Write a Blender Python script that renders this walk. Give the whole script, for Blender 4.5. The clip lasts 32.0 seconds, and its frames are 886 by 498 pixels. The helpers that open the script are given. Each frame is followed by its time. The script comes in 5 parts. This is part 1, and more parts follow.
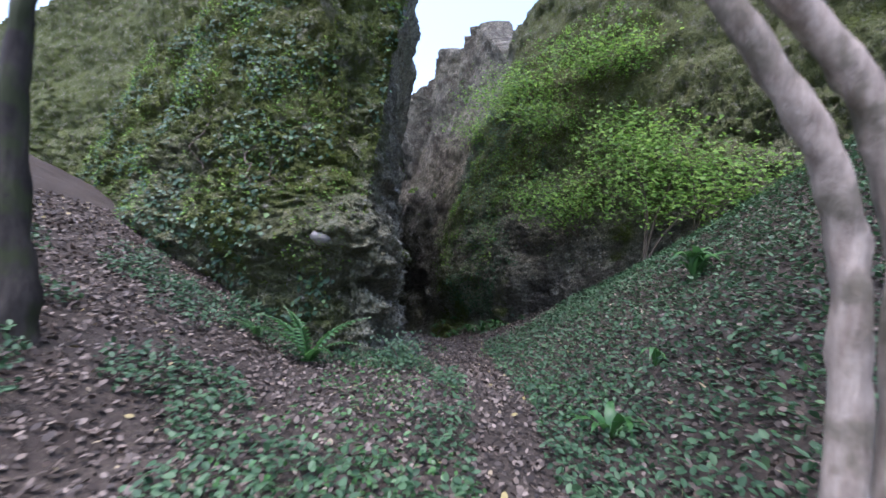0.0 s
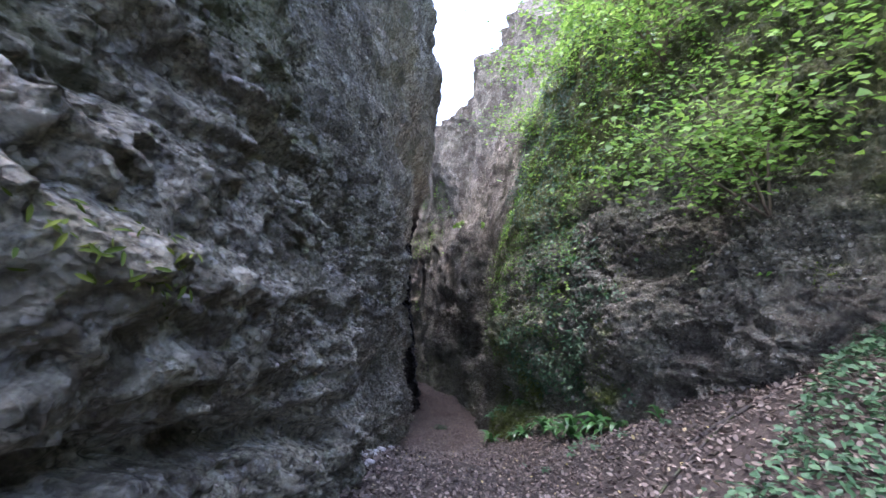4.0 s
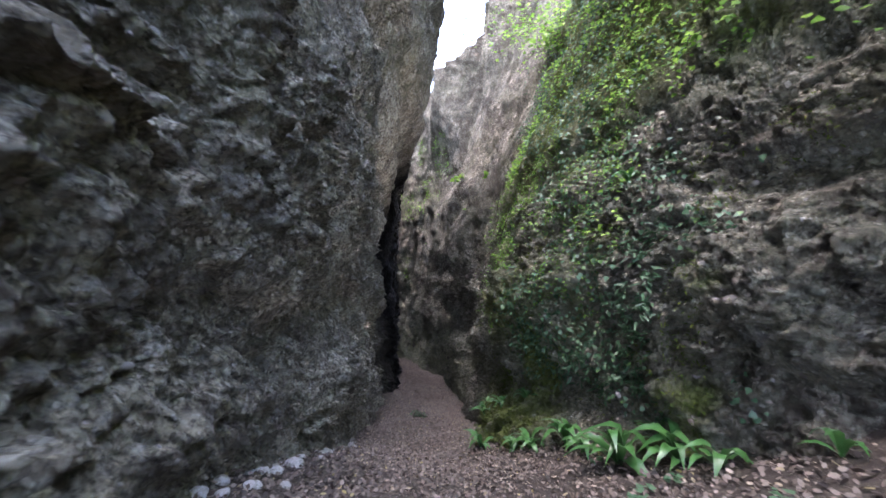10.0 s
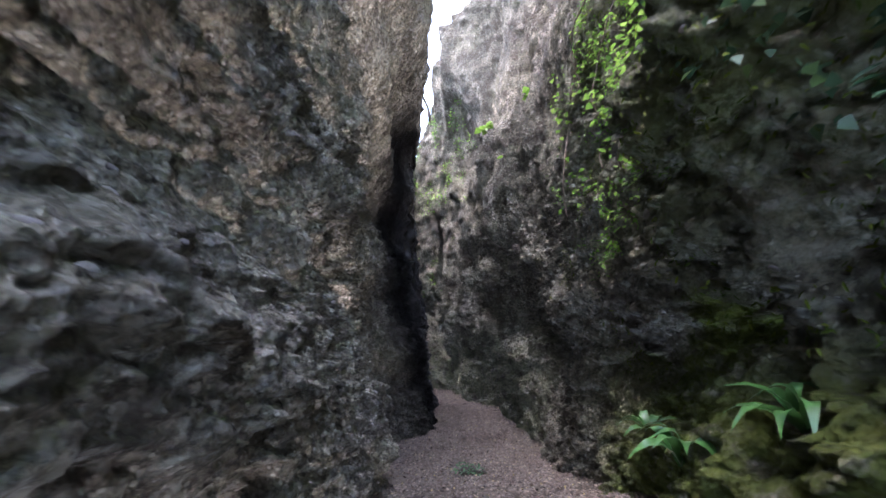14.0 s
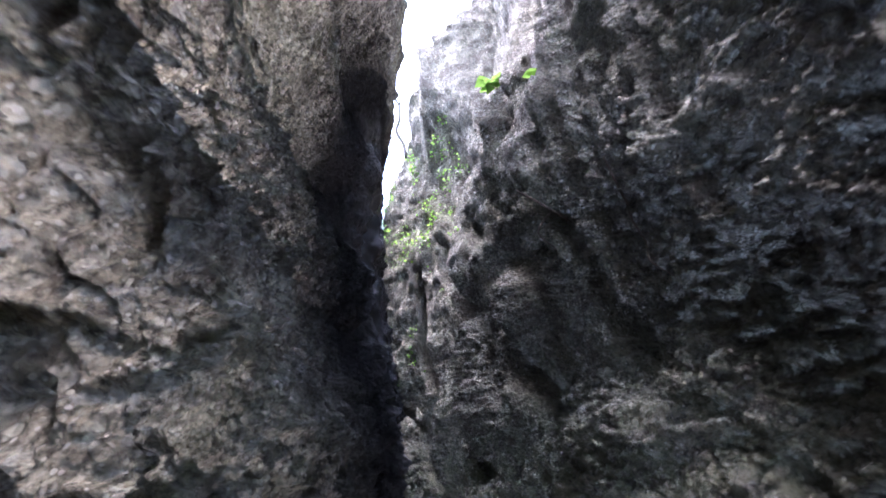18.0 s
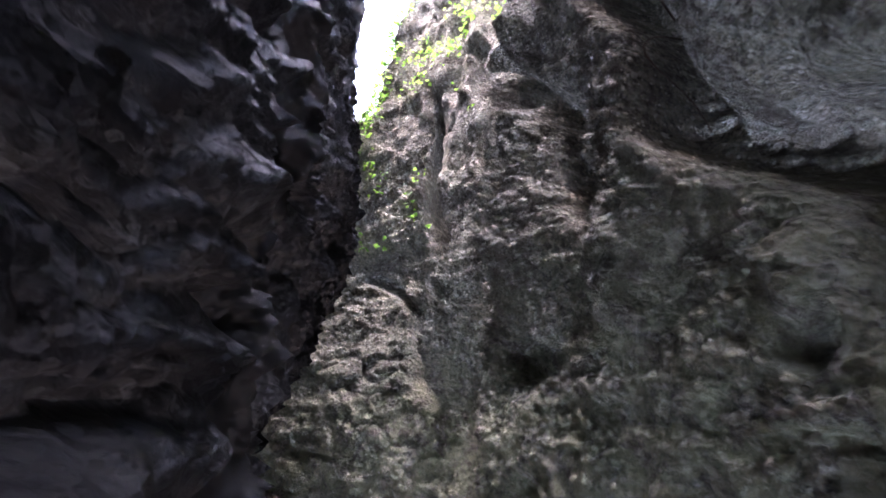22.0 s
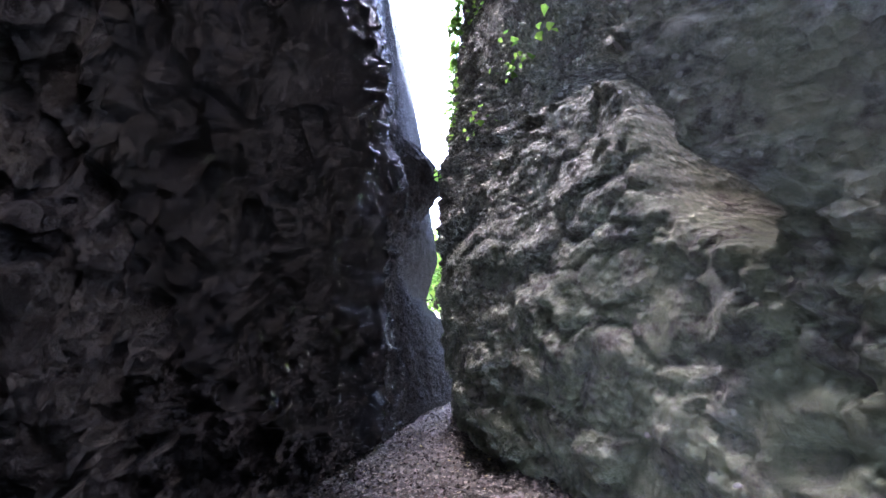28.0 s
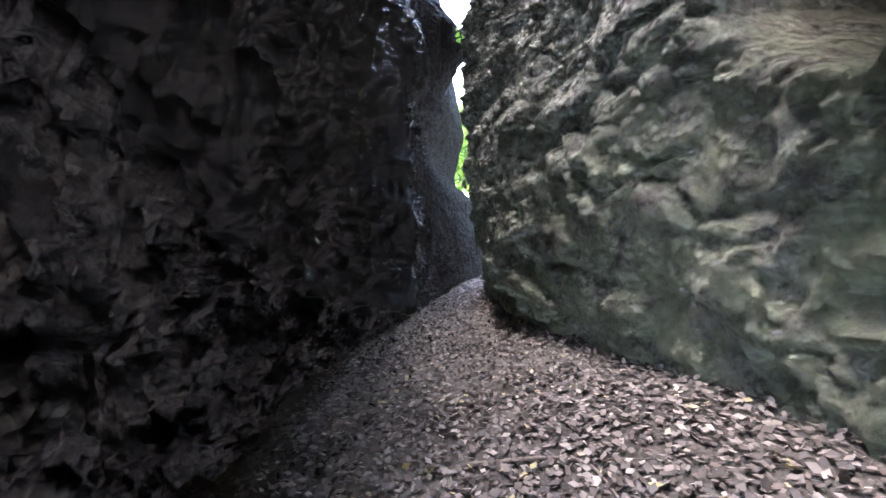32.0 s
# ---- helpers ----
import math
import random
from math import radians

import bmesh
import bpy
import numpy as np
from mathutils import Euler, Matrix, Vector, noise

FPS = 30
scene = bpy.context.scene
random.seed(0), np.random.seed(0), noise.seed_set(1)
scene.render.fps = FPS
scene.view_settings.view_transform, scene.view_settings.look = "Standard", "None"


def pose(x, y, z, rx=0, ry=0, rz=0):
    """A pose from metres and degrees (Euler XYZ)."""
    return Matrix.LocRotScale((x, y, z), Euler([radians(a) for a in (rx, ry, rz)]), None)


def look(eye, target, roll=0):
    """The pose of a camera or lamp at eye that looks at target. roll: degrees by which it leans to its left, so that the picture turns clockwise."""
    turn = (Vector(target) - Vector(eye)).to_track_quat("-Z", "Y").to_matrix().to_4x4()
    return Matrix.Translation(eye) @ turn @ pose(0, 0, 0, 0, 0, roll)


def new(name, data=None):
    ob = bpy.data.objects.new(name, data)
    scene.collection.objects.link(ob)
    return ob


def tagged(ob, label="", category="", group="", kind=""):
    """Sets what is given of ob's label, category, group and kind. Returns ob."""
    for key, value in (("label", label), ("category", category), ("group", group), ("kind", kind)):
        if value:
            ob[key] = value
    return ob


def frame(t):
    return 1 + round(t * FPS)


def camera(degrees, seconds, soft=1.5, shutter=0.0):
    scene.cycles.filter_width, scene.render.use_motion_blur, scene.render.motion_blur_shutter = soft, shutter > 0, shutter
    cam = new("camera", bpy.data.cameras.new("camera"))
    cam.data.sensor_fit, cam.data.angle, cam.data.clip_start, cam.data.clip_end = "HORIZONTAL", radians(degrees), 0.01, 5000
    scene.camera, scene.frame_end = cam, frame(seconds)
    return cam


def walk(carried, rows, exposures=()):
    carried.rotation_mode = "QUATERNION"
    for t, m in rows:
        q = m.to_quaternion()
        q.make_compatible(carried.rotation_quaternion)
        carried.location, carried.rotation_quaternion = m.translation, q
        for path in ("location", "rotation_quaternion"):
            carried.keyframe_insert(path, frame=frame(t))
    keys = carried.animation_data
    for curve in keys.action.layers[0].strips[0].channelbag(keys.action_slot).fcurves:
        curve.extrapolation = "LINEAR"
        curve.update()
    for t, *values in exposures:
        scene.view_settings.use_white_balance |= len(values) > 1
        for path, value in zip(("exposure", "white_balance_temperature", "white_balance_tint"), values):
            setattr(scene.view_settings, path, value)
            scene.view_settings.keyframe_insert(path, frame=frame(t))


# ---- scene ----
cam = camera(94.0, 32.0, soft=1.5, shutter=0.22)
PATH = [
    (0.0, pose(-0.167, -4.406, 3.594, 89.87, -6.57, 3.39)),
    (0.5, pose(-0.184, -3.181, 3.573, 89.49, -5.55, 0.06)),
    (1.0, pose(-0.024, -1.915, 3.563, 91.66, -6.00, 0.96)),
    (1.5, pose(0.081, -0.806, 3.556, 91.96, -6.67, 2.24)),
    (2.0, pose(0.178, 0.315, 3.600, 87.79, -7.45, 6.34)),
    (2.5, pose(0.089, 0.910, 3.489, 90.13, -6.12, 10.53)),
    (4.5, pose(0.257, 2.361, 3.208, 97.45, -0.98, 13.78)),
    (5.0, pose(0.220, 2.748, 3.185, 93.33, -5.69, 13.87)),
    (5.5, pose(0.074, 3.229, 3.066, 89.95, -3.29, 15.65)),
    (6.0, pose(-0.093, 3.751, 2.955, 88.90, -1.73, 15.64)),
    (6.5, pose(-0.209, 4.063, 2.915, 87.89, -7.72, 13.56)),
    (7.0, pose(-0.206, 4.220, 2.889, 89.76, -6.09, 13.73)),
    (7.5, pose(-0.198, 4.268, 2.899, 91.18, -3.73, 14.49)),
    (8.0, pose(-0.156, 4.272, 2.892, 91.63, -2.27, 14.16)),
    (8.5, pose(-0.158, 4.314, 2.889, 90.53, -2.79, 14.48)),
    (9.0, pose(-0.130, 4.373, 2.876, 89.21, -2.77, 14.56)),
    (9.5, pose(-0.127, 4.714, 2.773, 92.20, -3.06, 12.24)),
    (10.0, pose(-0.198, 5.352, 2.585, 94.21, -4.49, 13.52)),
    (10.5, pose(-0.253, 6.183, 2.381, 99.42, 1.58, 17.66)),
    (11.0, pose(-0.356, 6.980, 2.183, 97.45, -7.21, 18.38)),
    (11.5, pose(-0.447, 7.667, 2.002, 98.43, -0.85, 22.60)),
    (12.0, pose(-0.681, 8.222, 1.820, 98.00, -5.72, 21.83)),
    (12.5, pose(-0.826, 8.714, 1.588, 104.64, -2.55, 21.72)),
    (13.0, pose(-1.155, 9.277, 1.294, 101.97, -0.39, 17.42)),
    (13.5, pose(-1.419, 9.948, 1.075, 99.82, 2.87, 21.48)),
    (14.0, pose(-1.628, 10.677, 0.919, 99.65, 1.64, 18.45)),
    (14.5, pose(-1.961, 11.514, 0.744, 97.41, 0.54, 17.94)),
    (16.5, pose(-3.530, 14.686, 0.085, 113.84, 1.93, 10.80)),
    (17.0, pose(-3.706, 15.470, -0.118, 123.94, 4.55, 13.52)),
    (17.5, pose(-3.902, 16.317, -0.216, 123.14, 1.42, 15.10)),
    (18.0, pose(-4.039, 17.073, -0.346, 118.23, 3.74, 15.70)),
    (18.5, pose(-4.238, 17.756, -0.464, 117.31, 3.96, 17.06)),
    (19.0, pose(-4.360, 18.486, -0.586, 116.94, 1.22, 14.80)),
    (19.5, pose(-4.377, 19.300, -0.675, 115.65, -0.35, 17.96)),
    (20.0, pose(-4.565, 20.092, -0.808, 116.44, -3.55, 17.88)),
    (20.5, pose(-4.819, 20.806, -0.876, 116.18, 0.85, 21.50)),
    (21.0, pose(-5.114, 21.459, -0.912, 113.61, -1.14, 20.30)),
    (21.5, pose(-5.275, 22.060, -0.898, 112.01, -0.33, 17.62)),
    (22.0, pose(-5.452, 22.532, -0.917, 112.38, -3.46, 16.07)),
    (22.5, pose(-5.587, 23.046, -0.941, 111.59, -8.69, 15.94)),
    (23.0, pose(-5.623, 23.533, -0.915, 110.77, -1.56, 21.40)),
    (23.5, pose(-5.694, 23.948, -0.944, 110.41, -2.16, 21.08)),
    (24.0, pose(-5.779, 24.293, -0.968, 110.50, -3.08, 19.51)),
    (24.5, pose(-5.874, 24.642, -1.011, 112.24, 4.49, 29.19)),
    (25.0, pose(-5.962, 25.009, -1.029, 112.68, 1.23, 31.07)),
    (25.5, pose(-6.032, 25.299, -1.066, 113.00, 3.12, 38.64)),
    (26.0, pose(-6.173, 25.592, -1.099, 112.73, 5.38, 48.62)),
    (26.5, pose(-6.351, 25.811, -1.089, 108.73, 4.92, 52.09)),
    (28.5, pose(-6.560, 26.077, -1.154, 102.97, 4.23, 58.93)),
    (29.0, pose(-6.537, 26.015, -1.160, 99.78, 1.66, 59.59)),
    (29.5, pose(-6.504, 25.987, -1.180, 97.82, 1.33, 57.05)),
    (30.0, pose(-6.507, 25.971, -1.196, 94.91, 4.19, 57.93)),
    (30.5, pose(-6.528, 25.971, -1.207, 92.72, 6.87, 58.41)),
    (31.0, pose(-6.544, 25.964, -1.200, 92.77, 5.99, 60.21)),
    (31.5, pose(-6.568, 26.004, -1.209, 90.77, 5.49, 59.86)),
    (32.0, pose(-6.669, 26.147, -1.216, 89.01, 7.59, 61.05)),
]
walk(cam, PATH, exposures=((0, 1.7, 5500, 24), (1, 1.9, 5300, 28), (2, 2.4, 5600, 30), (5, 3.2, 5500, 30), (8, 3.6, 5700, 30), (10, 3.4, 5800, 26), (12, 3.5, 5800, 24), (14.5, 3.95, 5650, 26), (17, 4.25, 5300, 28), (19, 4.6, 5600, 30), (21, 4.9, 5900, 34), (23, 5.3, 6000, 34), (25.5, 5.3, 5500, 36), (29, 5.1, 5600, 26), (32, 5.2, 5800, 20)))

# ---- sky and sun ----
SUN_UP, SUN_ROUND = 72.0, 232.0
world = bpy.data.worlds.new("sky")
world.use_nodes = True
scene.world = world
wn, wl = world.node_tree.nodes, world.node_tree.links
sky = wn.new("ShaderNodeTexSky")
sky.sky_type = "NISHITA"
sky.sun_disc = False
sky.sun_elevation, sky.sun_rotation = radians(SUN_UP), radians(SUN_ROUND)
sky.air_density, sky.dust_density = 1.6, 4.0
wl.new(sky.outputs[0], wn["Background"].inputs[0])
wn["Background"].inputs[1].default_value = 0.15
sun = new("sun", bpy.data.lights.new("sun", "SUN"))
sun.data.energy, sun.data.angle, sun.data.color = 0.8, radians(40), (1.0, 0.98, 0.95)
sun_dir = Vector((math.sin(radians(SUN_ROUND)) * math.cos(radians(SUN_UP)), math.cos(radians(SUN_ROUND)) * math.cos(radians(SUN_UP)), math.sin(radians(SUN_UP))))
sun.matrix_world = look(sun_dir * 60, (0, 0, 0))

# ---- materials ----
class Mat:
    """A node material with short calls for its nodes."""

    def __init__(self, name, rough=0.8, spec=0.3, metal=0.0):
        self.m = bpy.data.materials.new(name)
        self.m.use_nodes = True
        self.n, self.l = self.m.node_tree.nodes, self.m.node_tree.links
        self.b = self.n["Principled BSDF"]
        self.b.inputs["Roughness"].default_value = rough
        self.b.inputs["Specular IOR Level"].default_value = spec
        self.b.inputs["Metallic"].default_value = metal
        self.co = self.n.new("ShaderNodeTexCoord").outputs["Object"]

    def node(self, kind, **vals):
        nd = self.n.new(kind)
        for k, v in vals.items():
            nd.inputs[k].default_value = v
        return nd

    def noise(self, scale, detail=4.0, rough=0.55, dist=0.0, co=None):
        nd = self.node("ShaderNodeTexNoise", Scale=scale, Detail=detail, Roughness=rough, Distortion=dist)
        self.l.new(co or self.co, nd.inputs["Vector"])
        return nd.outputs["Fac"]

    def voronoi(self, scale, out="Distance", co=None, randomness=1.0):
        nd = self.node("ShaderNodeTexVoronoi", Scale=scale, Randomness=randomness)
        self.l.new(co or self.co, nd.inputs["Vector"])
        return nd.outputs[out]

    def ramp(self, fac, stops):
        nd = self.n.new("ShaderNodeValToRGB")
        el = nd.color_ramp.elements
        while len(el) < len(stops):
            el.new(0.5)
        for e, (p, c) in zip(el, stops):
            e.position = p
            e.color = (c, c, c, 1) if isinstance(c, (int, float)) else (*c, 1)
        self.l.new(fac, nd.inputs[0])
        return nd.outputs[0]

    def mix(self, fac, a, b, kind="MIX"):
        nd = self.n.new("ShaderNodeMix")
        nd.data_type, nd.blend_type = "RGBA", kind
        for sock, v in ((nd.inputs[0], fac), (nd.inputs[6], a), (nd.inputs[7], b)):
            if isinstance(v, bpy.types.NodeSocket):
                self.l.new(v, sock)
            else:
                sock.default_value = v if isinstance(v, (int, float)) else (*v, 1)
        return nd.outputs[2]

    def math(self, op, a, b=0.0, c=0.0):
        nd = self.n.new("ShaderNodeMath")
        nd.operation = op
        for sock, v in zip(nd.inputs, (a, b, c)):
            if isinstance(v, bpy.types.NodeSocket):
                self.l.new(v, sock)
            else:
                sock.default_value = v
        return nd.outputs[0]

    def attr(self, name):
        nd = self.n.new("ShaderNodeAttribute")
        nd.attribute_name = name
        return nd.outputs["Fac"]

    def rand(self, island=False):
        if island:
            return self.n.new("ShaderNodeNewGeometry").outputs["Random Per Island"]
        return self.n.new("ShaderNodeObjectInfo").outputs["Random"]

    def colour(self, c):
        self.l.new(c, self.b.inputs["Base Color"])
        return self

    def rough(self, r):
        self.l.new(r, self.b.inputs["Roughness"])
        return self

    def bump(self, height, strength=0.5, dist=0.02):
        prev = self.b.inputs["Normal"].links
        nd = self.node("ShaderNodeBump", Strength=strength, Distance=dist)
        self.l.new(height, nd.inputs["Height"])
        if prev:
            self.l.new(prev[0].from_socket, nd.inputs["Normal"])
        self.l.new(nd.outputs[0], self.b.inputs["Normal"])
        return self

    def through_light(self, colour, amount):
        """Lets some light pass through a thin leaf."""
        t = self.n.new("ShaderNodeBsdfTranslucent")
        if isinstance(colour, bpy.types.NodeSocket):
            self.l.new(colour, t.inputs[0])
        else:
            t.inputs[0].default_value = (*colour, 1)
        mx = self.node("ShaderNodeMixShader", Fac=amount)
        self.l.new(self.b.outputs[0], mx.inputs[1])
        self.l.new(t.outputs[0], mx.inputs[2])
        self.l.new(mx.outputs[0], self.n["Material Output"].inputs["Surface"])
        return self


def rock_material(name, tones, wet_shade):
    """Conglomerate: a gritty matrix with pale and dark pebbles, damp stains, lichen, algae, moss, and wet rock with
    painted shade where the mesh says so.
    """
    k = Mat(name, 0.85, 0.25)
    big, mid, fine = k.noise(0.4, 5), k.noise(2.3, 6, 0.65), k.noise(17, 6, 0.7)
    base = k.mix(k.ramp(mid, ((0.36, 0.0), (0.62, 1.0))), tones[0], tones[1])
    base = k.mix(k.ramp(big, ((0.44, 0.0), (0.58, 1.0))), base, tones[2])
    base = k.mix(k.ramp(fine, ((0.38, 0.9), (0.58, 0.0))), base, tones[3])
    wob = k.node("ShaderNodeMix")
    wob.data_type = "VECTOR"
    wob.inputs[0].default_value = 0.03
    shake = k.node("ShaderNodeTexNoise", Scale=9.0, Detail=2.0)
    k.l.new(k.co, shake.inputs["Vector"])
    k.l.new(k.co, wob.inputs[4])
    k.l.new(shake.outputs["Color"], wob.inputs[5])
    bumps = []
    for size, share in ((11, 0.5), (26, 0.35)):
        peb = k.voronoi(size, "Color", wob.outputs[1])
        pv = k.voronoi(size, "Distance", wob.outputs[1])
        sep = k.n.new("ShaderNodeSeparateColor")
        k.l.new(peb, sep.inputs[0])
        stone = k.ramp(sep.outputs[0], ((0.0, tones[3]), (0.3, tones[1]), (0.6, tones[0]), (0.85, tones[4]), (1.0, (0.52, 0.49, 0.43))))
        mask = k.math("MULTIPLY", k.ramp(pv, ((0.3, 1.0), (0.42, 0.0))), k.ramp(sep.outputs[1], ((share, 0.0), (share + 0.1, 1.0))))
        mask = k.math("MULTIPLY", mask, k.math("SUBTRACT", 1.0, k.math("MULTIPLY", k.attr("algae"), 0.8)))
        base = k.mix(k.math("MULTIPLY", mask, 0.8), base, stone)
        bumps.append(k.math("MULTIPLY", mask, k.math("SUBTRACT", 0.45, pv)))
    base = k.mix(k.math("MULTIPLY", k.attr("pebble"), 0.6), base, tones[4])
    damp = k.ramp(k.noise(0.9, 6, 0.7, 1.2), ((0.47, 0.0), (0.55, 1.0)))
    base = k.mix(k.math("MULTIPLY", damp, 0.62), base, (0.07, 0.058, 0.043))
    crust = k.ramp(k.noise(5.5, 6, 0.75, 0.6), ((0.54, 0.0), (0.6, 1.0)))
    base = k.mix(k.math("MULTIPLY", crust, 0.35), base, tones[5])
    algae = k.math("MULTIPLY", k.attr("algae"), k.ramp(k.noise(4, 6, 0.75), ((0.4, 0.0), (0.56, 1.0))))
    base = k.mix(algae, base, k.mix(k.noise(9), (0.15, 0.165, 0.09), (0.30, 0.30, 0.18)))
    mossy = k.math("MULTIPLY", k.attr("moss"), k.ramp(k.noise(5, 6, 0.75), ((0.32, 0.0), (0.5, 1.0))))
    base = k.mix(mossy, base, k.mix(k.noise(16, 4), (0.03, 0.045, 0.01), (0.15, 0.175, 0.03)))
    wet_shade_share = k.math("MULTIPLY", k.attr("wet_shade"), wet_shade)
    # wet rock, darkened to near-black so that the colour also holds the shade
    base = k.mix(k.ramp(wet_shade_share, ((0.0, 0.0), (0.7, 0.985))), base, k.mix(k.noise(3, 5), (0.002, 0.002, 0.0022), (0.006, 0.0056, 0.006)))
    k.colour(base)
    # dull where shade is painted near-black, and a shining film where water runs
    k.rough(k.ramp(wet_shade_share, ((0.0, 0.85), (0.8, 0.8), (1.0, 0.22))))
    k.l.new(k.ramp(wet_shade_share, ((0.0, 0.25), (0.5, 0.1), (0.8, 0.03), (1.0, 0.6))), k.b.inputs["Specular IOR Level"])
    # a film of water evens out the small relief
    dry = k.math("SUBTRACT", 1.0, k.math("MULTIPLY", wet_shade_share, 0.3))
    k.bump(k.math("MULTIPLY", k.noise(80, 4, 0.75), dry), 0.9, 0.014)
    k.bump(k.math("MULTIPLY", bumps[1], dry), 1.0, 0.09)
    k.bump(k.math("MULTIPLY", bumps[0], dry), 1.0, 0.12)
    k.bump(k.math("MULTIPLY", k.noise(24, 6, 0.8), dry), 1.0, 0.12)
    pits = k.math("MULTIPLY", k.voronoi(17, "Distance", wob.outputs[1]), k.ramp(k.noise(3.5, 4), ((0.4, 0.0), (0.55, 1.0))))
    k.bump(k.math("MULTIPLY", pits, k.math("SUBTRACT", dry, k.math("MULTIPLY", k.attr("algae"), 0.3))), 0.9, 0.07)
    return k.m


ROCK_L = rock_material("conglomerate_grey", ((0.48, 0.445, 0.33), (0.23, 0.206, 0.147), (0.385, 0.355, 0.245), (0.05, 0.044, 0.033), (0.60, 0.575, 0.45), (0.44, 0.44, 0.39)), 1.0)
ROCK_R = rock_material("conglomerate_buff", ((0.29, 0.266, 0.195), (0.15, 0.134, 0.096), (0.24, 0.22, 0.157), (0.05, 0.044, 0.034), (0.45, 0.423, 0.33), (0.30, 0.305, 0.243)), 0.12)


def soil_material():
    k = Mat("leaf_mould", 0.9, 0.15)
    base = k.mix(k.ramp(k.noise(2.2, 6), ((0.35, 0.0), (0.65, 1.0))), (0.06, 0.049, 0.037), (0.105, 0.088, 0.066))
    base = k.mix(k.ramp(k.voronoi(28, "Distance"), ((0.1, 0.0), (0.5, 0.7))), base, (0.045, 0.035, 0.029))
    base = k.mix(k.math("MULTIPLY", k.attr("bare"), 0.8), base, k.mix(k.noise(12, 5), (0.085, 0.075, 0.06), (0.145, 0.127, 0.10)))
    k.colour(base).bump(k.noise(30, 5, 0.7), 0.8, 0.03)
    return k.m


SOIL = soil_material()


def leaf_material(name, stops, light, rough=0.5, spec=0.4, island=True):
    k = Mat(name, rough, spec)
    c = k.ramp(k.rand(island), stops)
    c = k.mix(k.math("MULTIPLY", k.noise(30, 3), 0.5), c, stops[0][1])
    k.colour(c).bump(k.noise(60, 2), 0.25, 0.004)
    if light:
        k.through_light(c, light)
    return k.m


LITTER = leaf_material("fallen_leaves", ((0.0, (0.042, 0.033, 0.026)), (0.35, (0.092, 0.069, 0.052)), (0.65, (0.15, 0.115, 0.087)), (0.88, (0.22, 0.178, 0.14)), (0.97, (0.34, 0.275, 0.215)), (1.0, (0.34, 0.28, 0.10))), 0.0, 0.6, 0.3)
IVY = leaf_material("ivy_leaf", ((0.0, (0.03, 0.065, 0.03)), (0.5, (0.065, 0.13, 0.065)), (0.85, (0.12, 0.20, 0.10)), (1.0, (0.18, 0.29, 0.08))), 0.2, 0.45, 0.3)
BRIGHT = leaf_material("young_leaf", ((0.0, (0.09, 0.18, 0.03)), (0.5, (0.19, 0.34, 0.055)), (1.0, (0.32, 0.48, 0.09))), 0.5, 0.5, 0.35)
HERB = leaf_material("herb_leaf", ((0.0, (0.03, 0.07, 0.03)), (0.5, (0.06, 0.125, 0.055)), (1.0, (0.11, 0.19, 0.085))), 0.25, 0.5, 0.35)
FERN = leaf_material("fern_frond", ((0.0, (0.035, 0.10, 0.025)), (0.6, (0.065, 0.165, 0.04)), (1.0, (0.11, 0.23, 0.065))), 0.3, 0.32, 0.5)
MOSS = leaf_material("moss_tuft", ((0.0, (0.05, 0.08, 0.012)), (0.5, (0.11, 0.15, 0.02)), (1.0, (0.22, 0.25, 0.04))), 0.3, 0.8, 0.2)


def bark_material(name, a, b, patch):
    k = Mat(name, 0.8, 0.25)
    mp = k.node("ShaderNodeMapping")
    mp.inputs["Scale"].default_value = (1, 1, 0.25)
    k.l.new(k.co, mp.inputs[0])
    c = k.mix(k.ramp(k.noise(16, 5, 0.6, 0, mp.outputs[0]), ((0.35, 0.0), (0.65, 1.0))), a, b)
    c = k.mix(k.ramp(k.noise(3, 4), ((0.5, 0.0), (0.6, 0.8))), c, patch)
    k.colour(c).bump(k.noise(26, 5, 0.65, 0, mp.outputs[0]), 0.8, 0.02)
    return k.m


BARK_PALE = bark_material("pale_bark", (0.20, 0.155, 0.12), (0.42, 0.35, 0.28), (0.12, 0.105, 0.07))
BARK_DARK = bark_material("dark_bark", (0.03, 0.025, 0.021), (0.065, 0.055, 0.045), (0.045, 0.055, 0.02))
ROOT = bark_material("root_bark", (0.10, 0.075, 0.055), (0.19, 0.15, 0.115), (0.07, 0.055, 0.04))


def pebble_material():
    k = Mat("river_pebble", 0.72, 0.3)
    c = k.ramp(k.rand(), ((0.0, (0.12, 0.11, 0.10)), (0.4, (0.20, 0.185, 0.165)), (0.75, (0.27, 0.25, 0.225)), (0.93, (0.34, 0.32, 0.29)), (1.0, (0.26, 0.18, 0.13))))
    c = k.mix(k.ramp(k.noise(9, 5), ((0.45, 0.0), (0.7, 0.6))), c, (0.12, 0.11, 0.085))
    k.colour(c).bump(k.noise(40, 4), 0.4, 0.01)
    return k.m


PEBBLE = pebble_material()


def chalk_material():
    k = Mat("pale_limestone", 0.8, 0.3)
    k.colour(k.mix(k.ramp(k.noise(8, 5), ((0.35, 0.0), (0.7, 1.0))), (0.47, 0.455, 0.42), (0.24, 0.225, 0.195))).bump(k.noise(30, 4), 0.5, 0.015)
    return k.m


CHALK = chalk_material()

